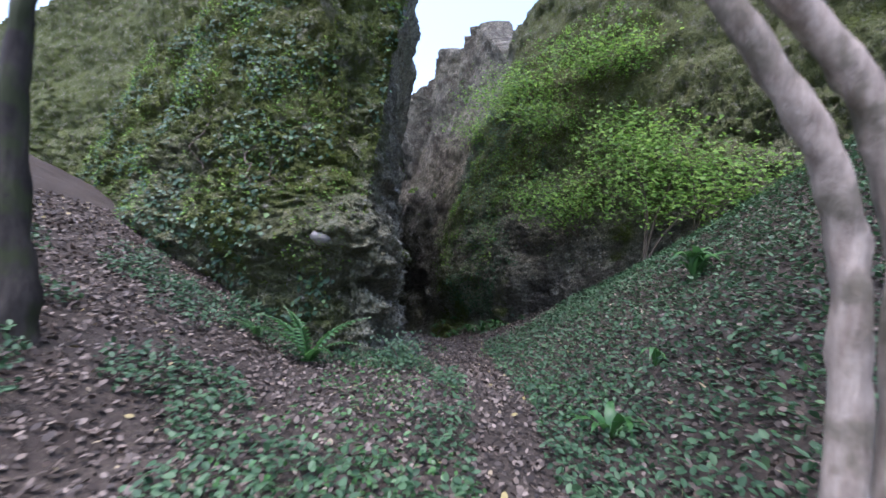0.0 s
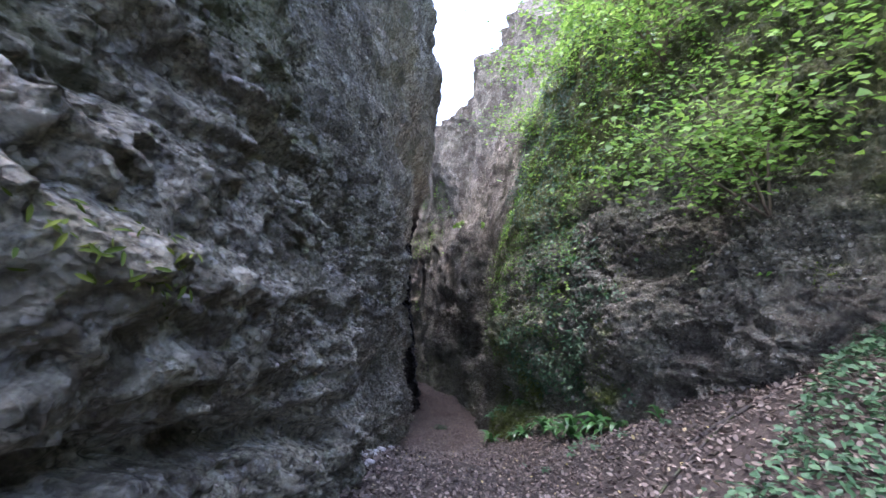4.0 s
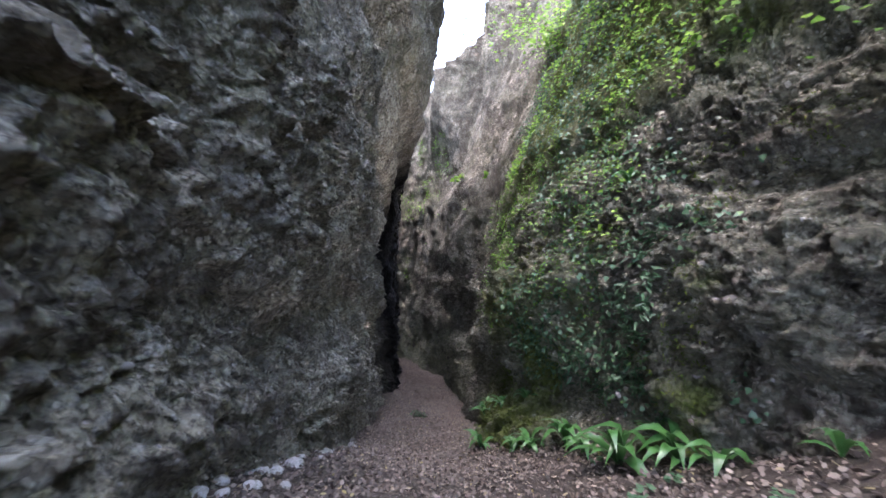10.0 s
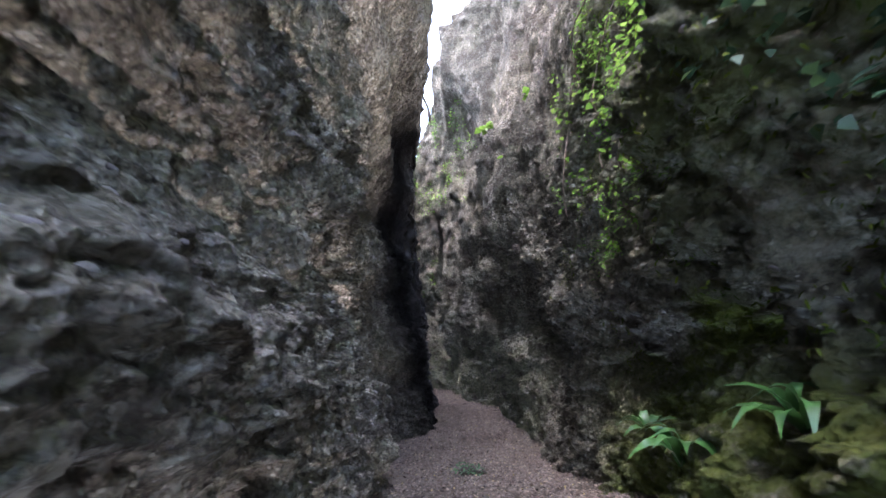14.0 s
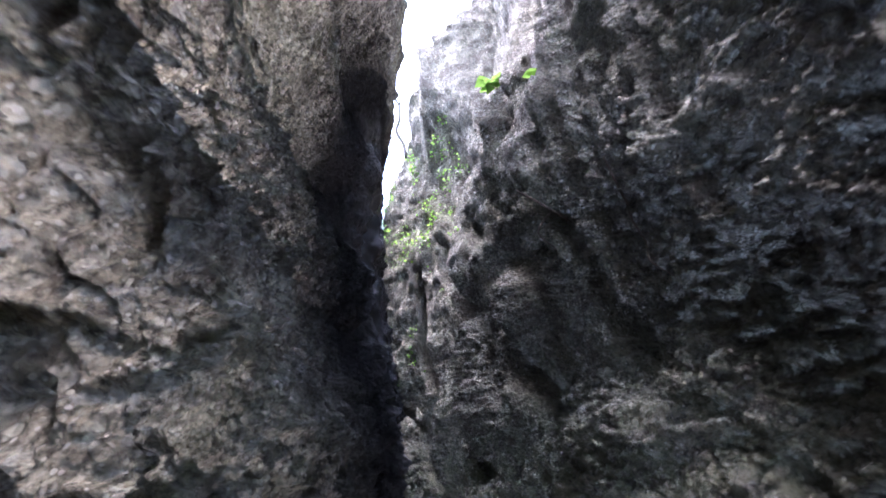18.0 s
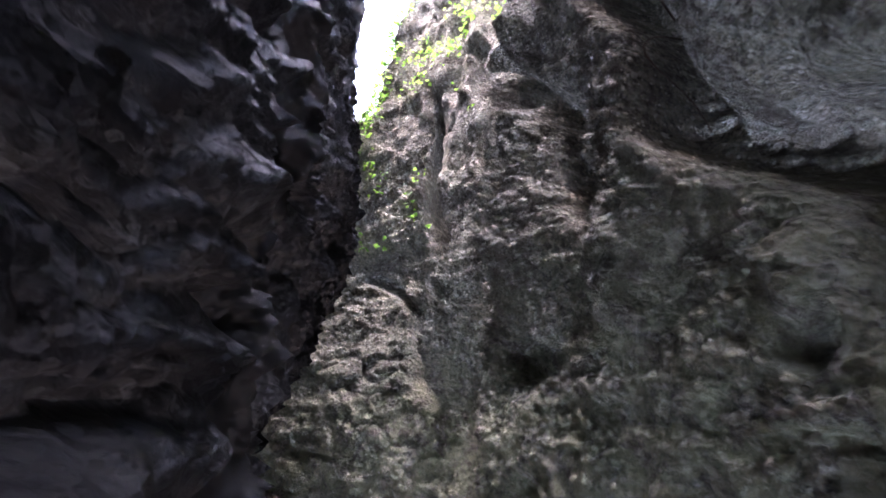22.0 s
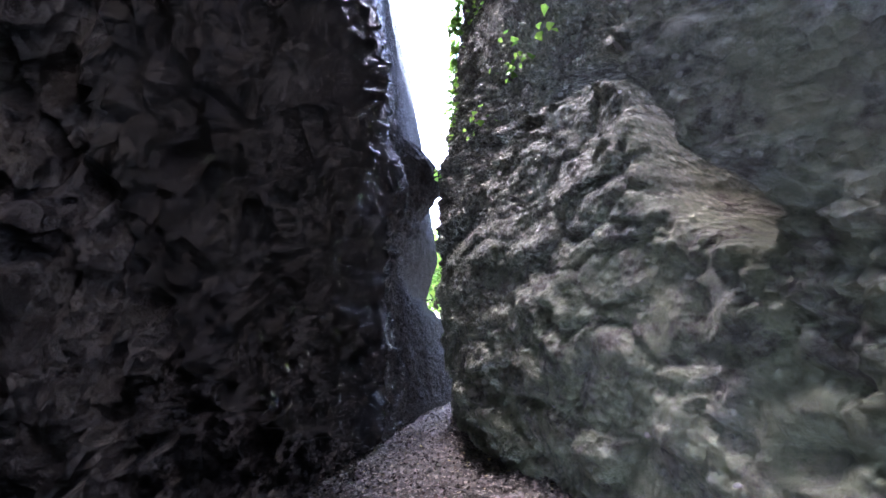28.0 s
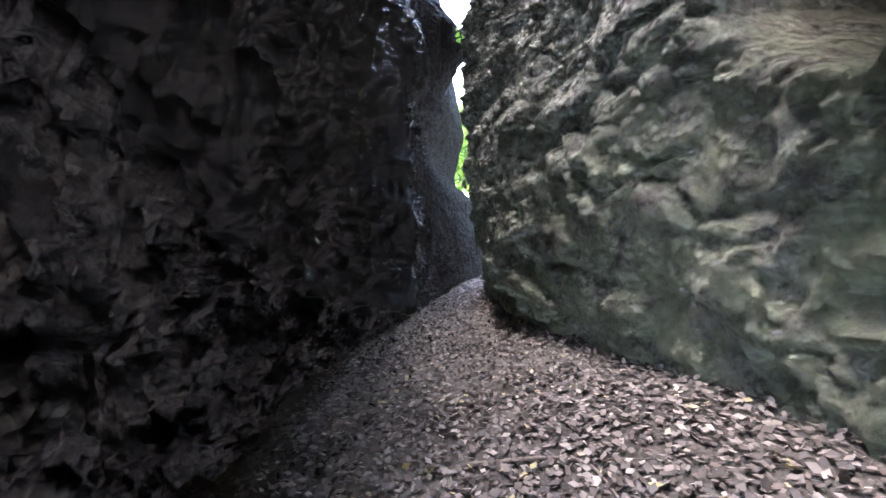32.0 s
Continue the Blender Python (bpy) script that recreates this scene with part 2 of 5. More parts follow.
# ---- numeric noise ----
def lattice(ix, iy, iz, seed):
    h = (ix * 374761393 + iy * 668265263 + iz * 2147483647 + seed * 1274126177) & 0xFFFFFFFF
    h = ((h ^ (h >> 13)) * 1274126177) & 0xFFFFFFFF
    h = ((h ^ (h >> 16)) * 2246822519) & 0xFFFFFFFF
    return (h ^ (h >> 15)) & 0xFFFFFFFF


def vnoise(p, seed=0):
    """Smooth noise from -1 to 1 at the rows of p."""
    i = np.floor(p).astype(np.int64)
    f = p - i
    f = f * f * f * (f * (f * 6 - 15) + 10)
    out = np.zeros(len(p))
    for dx in (0, 1):
        wx = f[:, 0] if dx else 1 - f[:, 0]
        for dy in (0, 1):
            wy = f[:, 1] if dy else 1 - f[:, 1]
            for dz in (0, 1):
                wz = f[:, 2] if dz else 1 - f[:, 2]
                out += wx * wy * wz * (lattice(i[:, 0] + dx, i[:, 1] + dy, i[:, 2] + dz, seed) / 2147483648.0 - 1)
    return out


def fbm(p, octaves=4, seed=0, gain=0.5):
    out, amp, total = np.zeros(len(p)), 1.0, 0.0
    for k in range(octaves):
        out += amp * vnoise(p * 2.03 ** k + 17.3 * k, seed + k)
        total += amp
        amp *= gain
    return out / total * 1.6


def cells(p, seed=0):
    """Distance to the nearest jittered cell centre, that to the second, and a random value of the nearest cell."""
    i = np.floor(p).astype(np.int64)
    d1, d2, val = np.full(len(p), 9.0), np.full(len(p), 9.0), np.zeros(len(p))
    for dx in (-1, 0, 1):
        for dy in (-1, 0, 1):
            for dz in (-1, 0, 1):
                c = i + (dx, dy, dz)
                h = [lattice(c[:, 0], c[:, 1], c[:, 2], seed + k) / 4294967296.0 for k in range(3)]
                d = np.sqrt((c[:, 0] + h[0] - p[:, 0]) ** 2 + (c[:, 1] + h[1] - p[:, 1]) ** 2 + (c[:, 2] + h[2] - p[:, 2]) ** 2)
                near = d < d1
                d2 = np.where(near, d1, np.minimum(d2, d))
                val = np.where(near, (h[0] * 7.31 + h[1] * 3.17) % 1.0, val)
                d1 = np.where(near, d, d1)
    return d1, d2, val


def step(a, b, x):
    t = np.clip((x - a) / (b - a), 0, 1)
    return t * t * (3 - 2 * t)


# ---- the plan ----
SC = 1.25
LEFT = [
        (-32, 17), (-17.5, 10.9), (-11.25, 6.6), (-7.25, 3.8), (-4.75, 2.4), (-3.1, 1.72), (-2, 1.45), (-1.45, 1.6), (-1.2, 2.2), (-1.32, 3.4), (-1.6, 4.6),
        (-1.78, 5.4), (-2.05, 6.3), (-2.35, 7.4), (-2.6, 8.6), (-2.85, 9.6), (-3.1, 10.6), (-3.4, 11.8), (-3.8, 13), (-4.12, 14.2), (-4.4, 15.4),
        (-4.9, 16.5), (-5.7, 17.7), (-6.15, 18.8), (-6.3, 20), (-6.35, 21.2), (-6.33, 22.2), (-6.45, 23.2), (-6.8, 24.3), (-7.3, 25.3), (-7.9, 26.15),
        (-8.7, 26.75), (-9.7, 27.15), (-10.8, 27.85), (-12.2, 28.85), (-14.7, 30.3), (-18, 32.9)]
RIGHT = [
        (15, -2), (11.25, 1.2), (7.5, 4.2), (5.6, 5.7), (3.9, 7.1), (2.9, 7.8), (2.2, 8.6), (1.6, 9.35), (0.85, 10.1), (0.3, 11),
        (-0.35, 12), (-0.8, 12.9), (-1.05, 14.1), (-1.4, 15.7), (-1.8, 17.4), (-2.15, 19), (-2.5, 20.6), (-3.1, 21.9), (-3.6, 22.8), (-4.1, 23.8),
        (-4.6, 24.8), (-5.1, 25.4), (-5.55, 26), (-6.1, 26.65), (-6.5, 27.4), (-7, 27.9), (-7.6, 28.1), (-8.3, 28.2), (-9, 28.5), (-9.8, 28.7),
        (-11, 29.3), (-12.1, 29.85), (-12.9, 30.7), (-13.4, 32.5)]
# Stations along each wall, by the length of its plan line.
STATIONS = {"L": ((0.0, 11.8, 14.85, 16.9, 18.0, 19.45, 20.4, 21.35, 22.35, 23.35, 24.35, 25.4, 26.35, 28.35, 30.3, 32.4, 36.5, 41, 44.7, 50, 57), (0, 12, 15, 17, 18, 19, 20, 21, 22, 23, 24, 25, 26, 28, 30, 32, 34.5, 38.5, 44, 50, 58)),
            "R": ((0.5, 10.45, 13.5, 15.45, 16.6, 17.6, 18.5, 19.5, 20.5, 21.45, 22.5, 23.45, 24.45, 25.45, 26.45, 28.5, 31.5, 33.6, 34.75, 35.9, 37.4, 38.2, 40.7, 44, 47.2), (0, 10, 13, 15, 16, 17, 18, 19, 20, 21, 22, 23, 24, 25, 26, 28, 33, 35.3, 36.0, 37.2, 38.5, 39.5, 42.6, 47, 52))}
# Offset towards the passage: one profile per stretch of wall, from foot to rim.
LEVELS = (0, 1, 2, 3, 4.5, 6, 8, 11, 15)
PROFILES = {"L": [], "R": []}


def profile(side, along, *offsets):
    PROFILES[side].append((along, offsets))


profile("L", 0, 0.00, 0.00, 0.00, 0.00, -0.43, -0.90, -1.40, -2.10, -2.80)
profile("L", 14, 0.00, 0.00, 0.00, 0.00, -0.43, -0.90, -1.40, -2.10, -2.80)
profile("L", 18, -0.00, 0.01, 0.10, 0.12, -0.96, -1.50, -2.00, -2.70, -3.40)
profile("L", 20, -0.02, -0.08, -0.17, -0.22, -0.88, -1.50, -2.00, -2.70, -3.30)
profile("L", 22, -0.01, -0.06, -0.14, 0.01, -0.26, -1.00, -1.50, -2.20, -2.80)
profile("L", 24, -0.04, -0.08, -0.07, -0.08, -0.29, -0.60, -1.00, -1.50, -2.00)
profile("L", 26, -0.13, -0.25, -0.12, 0.03, -0.02, 0.00, -0.30, -0.80, -1.20)
profile("L", 28, -0.05, -0.09, -0.07, -0.02, 0.07, 0.05, -0.20, -0.50, -0.70)
profile("L", 30, 0.02, 0.06, 0.04, -0.06, 0.02, 0.06, 0.01, 0.02, 0.02)
profile("L", 32, 0.00, 0.00, 0.01, -0.05, -0.18, -0.23, -0.14, 0.22, 0.12)
profile("L", 34, 0.05, 0.09, 0.08, 0.03, -0.08, -0.16, 0.15, 0.50, 0.60)
profile("L", 36, 0.02, 0.05, 0.03, -0.13, -0.32, -0.20, 0.45, 1.20, 1.60)
profile("L", 38, 0.02, 0.09, 0.16, 0.06, -0.33, -0.49, 0.35, 1.30, 1.70)
profile("L", 40, 0.04, 0.10, 0.03, -0.25, -0.56, -0.76, -0.65, 0.60, 0.90)
profile("L", 42, -0.30, -0.12, -0.07, -0.15, -0.40, -0.55, -0.50, -0.10, 0.05)
profile("L", 44, -0.95, -0.45, -0.05, 0.12, -0.10, -0.25, -0.30, -0.10, 0.20)
profile("L", 46, -0.80, -0.45, -0.15, 0.28, 0.10, -0.05, -0.05, 0.00, 0.09)
profile("L", 48, -0.40, -0.25, -0.10, 0.10, 0.10, 0.09, 0.16, 0.06, 0.00)
profile("L", 50, 0.00, 0.00, 0.00, 0.05, 0.25, 0.30, 0.25, 0.10, 0.00)
profile("L", 52, 0.60, 0.60, 0.50, 0.15, 0.70, 0.60, 0.50, 0.30, 0.00)
profile("L", 54, 1.10, 1.10, 0.80, 0.15, 0.70, 0.60, 0.50, 0.30, 0.00)
profile("L", 57, 1.20, 1.20, 0.90, 0.20, 0.70, 0.60, 0.50, 0.30, 0.00)
profile("R", 0, 0.00, 0.00, 0.00, 0.00, -0.30, -0.60, -1.10, -1.60, -2.10)
profile("R", 14, 0.00, 0.02, 0.06, 0.11, -0.22, -0.56, -1.10, -1.60, -2.10)
profile("R", 18, -0.02, -0.06, -0.05, 0.05, -0.47, -0.93, -1.40, -1.90, -2.40)
profile("R", 20, 0.03, -0.06, -0.33, -0.27, -0.61, -1.16, -1.60, -2.10, -2.60)
profile("R", 22, 0.13, 0.16, 0.02, 0.09, -0.29, -0.93, -1.50, -2.00, -2.60)
profile("R", 24, 0.04, 0.02, -0.08, -0.06, -0.14, -0.41, -0.90, -1.60, -2.30)
profile("R", 26, 0.01, 0.04, 0.09, 0.10, -0.08, -0.23, -0.69, -1.54, -2.45)
profile("R", 28, 0.00, 0.02, 0.07, 0.07, -0.12, -0.22, -0.38, -1.06, -1.80)
profile("R", 30, -0.05, -0.19, -0.29, -0.13, 0.11, -0.02, 0.02, -0.46, -1.40)
profile("R", 32, 0.06, 0.11, 0.09, -0.18, -0.02, 0.40, 0.06, -0.84, -1.40)
profile("R", 34, -0.19, -0.14, 0.08, -0.05, 0.06, 0.25, 0.18, -0.67, -0.85)
profile("R", 36, 0.07, 0.01, -0.05, -0.07, -0.20, -0.10, -0.16, -1.40, -2.10)
profile("R", 38, 0.30, 0.04, -0.10, 0.02, -0.12, -0.15, -0.49, -1.26, 0.17)
profile("R", 40, 0.04, 0.09, -0.10, -0.62, -0.95, -1.14, -1.13, -1.17, -1.10)
profile("R", 42, -0.08, 0.18, 0.22, -0.36, -1.12, -1.24, -1.05, -1.16, -1.78)
profile("R", 44, 0.00, 0.00, 0.00, 0.00, -0.15, -0.50, -0.90, -1.20, -1.60)

# The whole gully falls away as it runs on.
FALL_Y = (-40, -4.4, 0.3, 2.7, 4.3, 5.3, 7, 8.2, 9.3, 10.7, 11.5, 14.7, 15.5, 17.1, 18.5, 20.1, 21.5, 22.5, 24.3, 25.6, 26.1, 60)
FALL_Z = (0.82, 0.82, 0.62, 0.33, 0.18, 0.06, -0.1, -0.23, -0.4, -0.57, -0.64, -1.2, -1.37, -1.6, -1.84, -2.06, -2.15, -2.17, -2.22, -2.35, -2.42, -2.42)


def sink(y):
    return np.interp(y, FALL_Y, FALL_Z)


def smooth_line(pts, step_m):
    """A smooth line through plan points, in metres, in steps of about step_m: places and lengths along it."""
    p = np.array(pts, float)
    q = np.vstack([2 * p[0] - p[1], p, 2 * p[-1] - p[-2]])
    out = []
    for k in range(1, len(q) - 2):
        t = np.linspace(0, 1, 24, endpoint=False)[:, None]
        a, b, c, d = q[k - 1], q[k], q[k + 1], q[k + 2]
        out.append(0.5 * (2 * b + (c - a) * t + (2 * a - 5 * b + 4 * c - d) * t ** 2 + (3 * b - a - 3 * c + d) * t ** 3))
    out = np.vstack(out + [p[-1:]])
    s = np.r_[0, np.cumsum(np.hypot(*np.diff(out, axis=0).T))]
    u = np.arange(0, s[-1], step_m)
    return np.c_[np.interp(u, s, out[:, 0]), np.interp(u, s, out[:, 1])], u


LEAD = 15.75


def base_wall(side, u_at=None, step_m=0.05):
    """Plan line of a wall with the inward normals."""
    line, u = smooth_line(LEFT if side == "L" else RIGHT, step_m)
    tan = np.gradient(line, axis=0)
    tan /= np.hypot(*tan.T)[:, None]
    nrm = np.c_[tan[:, 1], -tan[:, 0]] if side == "L" else np.c_[-tan[:, 1], tan[:, 0]]
    # lengths count from the second plan point of the left wall
    return line, nrm, u - (LEAD if side == "L" else 0.0)


def lean_at(side, along, z):
    """Offset of a wall at a length along its plan line and a height over the floor."""
    at = np.array([r[0] for r in PROFILES[side]], float)
    off = np.array([r[1] for r in PROFILES[side]])
    zl = np.array(LEVELS, float)
    cols = np.stack([np.interp(along, at, off[:, k]) for k in range(len(zl))], -1)
    k = np.clip(np.searchsorted(zl, z) - 1, 0, len(zl) - 2)
    t = np.clip((z - zl[k]) / (zl[k + 1] - zl[k]), 0, 1)
    t = t * t * (3 - 2 * t)
    rows = np.arange(len(along))
    return cols[rows, k] * (1 - t) + cols[rows, k + 1] * t


def path_x(y):
    return np.interp(y, (-7.5, 0, 5, 8, 10, 11.9, 13.2, 14.7, 17, 20, 22.5, 25.6, 28, 33), (0.38, 0.38, -0.12, -0.62, -1.1, -1.75, -2.6, -3.45, -4.0, -4.6, -5.4, -6.3, -10, -17))


def ground_z(x, y):
    """Height of the ground."""
    fall = sink(np.asarray(y, float))
    mid = path_x(np.asarray(y, float)) / SC
    x, y = np.asarray(x, float) / SC, np.asarray(y, float) / SC
    z = np.interp(y, (-30, -6, 0, 4, 6.4, 8, 9.5, 11, 13, 16, 18, 20, 40), (1.3, 1.2, 1.1, 1.02, 0.84, 0.6, 0.3, 0.05, 0.08, 0.05, 0.1, 0.22, 0.3))
    bank = np.interp(y, (-30, 2.5, 6, 8, 9, 10, 11, 12.5, 14, 16), (0.85, 0.85, 0.56, 0.47, 0.58, 0.62, 0.45, 0.25, 0.12, 0.05))
    over = np.clip(x - mid - 0.25, 0, None)
    z = z + bank * over * over / (over + 0.35)
    left = np.clip(-1.7 - x, 0, None) * np.interp(y, (-30, 5, 8), (0.36, 0.36, 0.0))
    return (z + left * np.where(y < 8, 1, 0)) * SC + fall


# ---- making meshes ----
def mesh_from(name, co, faces, mat, smooth=True, attrs=None):
    """A mesh from arrays: places, and quads or triangles as one array."""
    me = bpy.data.meshes.new(name)
    k = faces.shape[1]
    me.vertices.add(len(co))
    me.vertices.foreach_set("co", np.ascontiguousarray(co, np.float32).ravel())
    me.loops.add(faces.size)
    me.loops.foreach_set("vertex_index", np.ascontiguousarray(faces, np.int32).ravel())
    me.polygons.add(len(faces))
    me.polygons.foreach_set("loop_start", np.arange(0, faces.size, k, dtype=np.int32))
    me.polygons.foreach_set("loop_total", np.full(len(faces), k, np.int32))
    me.update(calc_edges=True)
    if smooth:
        me.polygons.foreach_set("use_smooth", np.ones(len(faces), bool))
    for key, v in (attrs or {}).items():
        a = me.attributes.new(key, "FLOAT", "POINT")
        a.data.foreach_set("value", np.ascontiguousarray(v, np.float32))
    me.materials.append(mat)
    me.validate()
    return me


def grid_faces(nu, nv, flip=False):
    i = np.arange(nu * nv).reshape(nu, nv)
    q = np.stack([i[:-1, :-1], i[1:, :-1], i[1:, 1:], i[:-1, 1:]], -1).reshape(-1, 4)
    return q[:, ::-1] if flip else q


def part(name, bm, material, parent, label=""):
    """Links a bmesh, or a mesh, as one object under a thing or a part."""
    if isinstance(bm, bmesh.types.BMesh):
        me = bpy.data.meshes.new(name)
        bm.to_mesh(me)
        bm.free()
        me.polygons.foreach_set("use_smooth", np.ones(len(me.polygons), bool))
    else:
        me = bm
    if not me.materials:
        me.materials.append(material)
    ob = new(name, me)
    ob.parent = parent
    if label:
        ob["label"] = label
    return ob


def groove(s, z, line, width, depth):
    """A crevice along a line of (length, height) points on a wall: how far it cuts in."""
    out = np.zeros(len(s))
    for (s0, z0), (s1, z1) in zip(line[:-1], line[1:]):
        dx, dz = s1 - s0, z1 - z0
        t = np.clip(((s - s0) * dx + (z - z0) * dz) / (dx * dx + dz * dz + 1e-9), 0, 1)
        d = np.hypot(s - s0 - t * dx, z - z0 - t * dz)
        out = np.maximum(out, np.exp(-(d / width) ** 4))
    return -depth * out


def bulge(s, z, s0, z0, rs, rz, height, tilt=0.0):
    c, q = math.cos(tilt), math.sin(tilt)
    a, b = (s - s0) * c + (z - z0) * q, -(s - s0) * q + (z - z0) * c
    r = (a / rs) ** 2 + (b / rz) ** 2
    return height * np.where(r < 1, (1 - np.minimum(r, 1)) ** 1.4, 0)


def wall_relief(side, s, z, co, y):
    """Relief of a wall, metres towards the passage, with the masks for pebbles, moss, algae, and damp with painted
    shade.
    """
    seed = 3 if side == "L" else 40
    flat = co * (1, 1, 1.6)
    warp = co + 0.12 * np.c_[vnoise(co * 2.3, seed + 61), vnoise(co * 2.3, seed + 62), vnoise(co * 2.3, seed + 63)]
    d = 0.17 * fbm(co * 0.45, 3, seed) + 0.12 * fbm(flat * 0.9, 3, seed + 9)
    open_end = step(22, 19, s) * 2.8
    near = (0.25 + 0.75 * step(7.5, 4.5, z - open_end)) * (0.3 + 0.7 * step(56, 50, s))
    rough = (0.45 + 0.75 * step(-0.4, 0.4, fbm(co * 0.45, 2, seed + 31))) * near
    if side == "R":
        rough = np.maximum(rough, 0.95 * step(32.5, 34, s) * step(41, 40, s) * step(6.5, 5, z))
    # lumps with creases on one wall, hollows with sharp crests on the other
    lump = np.abs(fbm(warp * (1.5, 1.5, 2.2 if side == "L" else 1.0), 3, seed + 20)) - 0.3
    small = np.abs(fbm(warp * (3.6, 3.6, 4.6 if side == "L" else 2.8), 3, seed + 24)) - 0.3
    d += 0.17 * lump + 0.10 * small if side == "L" else -0.2 * lump - 0.10 * small * near
    # worn ledges that follow the bedding
    bed = np.abs(fbm(warp * (1.1, 1.1, 4.2), 3, seed + 70)) - 0.3
    d += (0.10 if side == "L" else 0.11) * bed * near + 0.05 * near * (np.abs(fbm(warp * (3.4, 3.4, 9.0), 2, seed + 74)) - 0.3)
    # weathered hollows in three sizes
    h1, _, hv = cells(warp * (2.2, 2.2, 3.0), seed + 5)
    d -= 0.32 * rough * np.where(hv > 0.76, step(0.42, 0.1, h1), 0)
    h1, _, hv = cells(warp * (4.4, 4.4, 5.6), seed + 6)
    d += 0.22 * rough * (np.minimum(h1, 0.75) - 0.45) * (0.35 + hv)
    h1, _, hv = cells((warp + 0.03 * np.c_[vnoise(co * 8, seed + 64), vnoise(co * 8, seed + 65), 0 * s]) * (10, 10, 12), seed + 9)
    d += (0.13 if side == "L" else 0.19) * rough * (np.minimum(h1, 0.75) - 0.45) * (0.4 + hv)
    # the water-worn end of the left wall is nearly smooth; the fluted stretch of the right one has forms of its own
    d *= 1 - (0.8 * step(40.5, 43.5, s) if side == "L" else 0.45 * step(34.5, 36.5, s) * step(41.5, 40.5, s) * step(7, 5, z))
    # pebbles standing proud
    p1, p2, pv = cells(co * (15, 15, 17), seed + 7)
    peb = np.where(pv > 0.55, np.sqrt(np.clip(1 - (p1 / 0.48) ** 2, 0, 1)), 0)
    d += 0.028 * peb * (0.2 + pv) * near
    q1, _, qv = cells(co * (4.6, 4.6, 6.0), seed + 8)
    big = np.where(qv > 0.8, np.sqrt(np.clip(1 - (q1 / 0.3) ** 2, 0, 1)), 0)
    d += 0.06 * big * near
    d += 0.012 * near * fbm(co * 21, 1, seed + 50)
    if side == "R":
        slab = step(40.1, 40.9, s) * step(3.5, 2.9, z)
        b1, b2, bv = cells((co + 0.08 * np.c_[vnoise(co * 3, 171), vnoise(co * 3, 172), vnoise(co * 3, 173)]) * (1.5, 1.5, 2.9), 174)
        blocks = 0.10 * (bv - 0.5) + 0.05 * fbm(co * (2.5, 2.5, 5), 3, 175) - 0.07 * step(0.10, 0.0, b2 - b1) + 0.05 * fbm(co * 0.8, 2, 177)
        d = d * (1 - slab) + slab * (0.2 * d + blocks)
    return d, np.clip(peb * (pv > 0.7) + big, 0, 1)


SPLIT = 5.2
ROWS = np.r_[np.linspace(-0.9, 0, 12)[:-1], np.linspace(0, SPLIT, 185)]


def build_wall(side, name, label, top, n_along, n_up, mat):
    line, nrm, u = base_wall(side)
    # finer steps where the path runs close
    weight = np.interp(np.interp(u, *STATIONS[side]), *NEAR[side])
    cum = np.r_[0, np.cumsum(0.5 * (weight[1:] + weight[:-1]))]
    arc = np.interp(np.linspace(0, cum[-1], n_along), cum, u)
    ss = np.interp(arc, *STATIONS[side])
    tops = np.interp(ss, *top) + 0.5 * fbm(np.c_[ss, 0 * ss, 0 * ss] * 0.5, 3, 88)
    S = np.repeat(ss, n_up)
    high = SPLIT + (tops[:, None] - SPLIT) * np.linspace(0, 1, n_up - len(ROWS) + 1)[None, 1:] ** 1.2
    Z = np.concatenate([np.repeat(ROWS[None], n_along, 0), high], 1).ravel()
    U = np.repeat(arc, n_up)
    X, Y = np.interp(U, u, line[:, 0]), np.interp(U, u, line[:, 1])
    NX, NY = np.interp(U, u, nrm[:, 0]), np.interp(U, u, nrm[:, 1])
    off = lean_at(side, U, np.clip(Z, 0, None))
    co = np.c_[X + NX * off, Y + NY * off, Z]
    d, peb = wall_relief(side, S, Z, co, Y)
    d += shape_features(side, S, Z, Y)
    co[:, 0] += NX * d
    co[:, 1] += NY * d
    co[:, 2] += 0.05 * fbm(co * 2.5, 2, 77)
    moss, algae, wet_shade = wall_growth(side, S, Z, Y, co)
    co[:, 2] += sink(Y)
    # the crown of the block, running back from the rim, and its hidden back
    g = co.reshape(n_along, n_up, 3)
    out = np.stack([NX, NY, 0 * NX], -1).reshape(n_along, n_up, 3)[:, -1]
    rim = g[:, -1]
    extra = [rim - out * 0.35 + (0, 0, 0.15), rim - out * 0.9 + (0, 0, 0.3), rim - out * 1.6 + (0, 0, 0.4), rim - out * 1.9 + (0, 0, -0.4)]
    g = np.concatenate([g, np.stack(extra, 1)], 1)
    pad = lambda v: np.concatenate([v.reshape(n_along, n_up), np.repeat(v.reshape(n_along, n_up)[:, -1:], 4, 1)], 1).ravel()
    peb, moss, algae, wet_shade = [pad(v) for v in (peb, moss, algae, wet_shade)]
    full, n_all = g.reshape(-1, 3), n_up + 4
    me = mesh_from(name, full, grid_faces(n_along, n_all, side == "L"), mat, True, {"pebble": peb, "moss": moss, "algae": algae, "wet_shade": wet_shade})
    ob = new(name, me)
    tagged(ob, label, "rock wall", kind="structure")
    return ob, (S, Z, co, NX, NY, n_along, n_up)


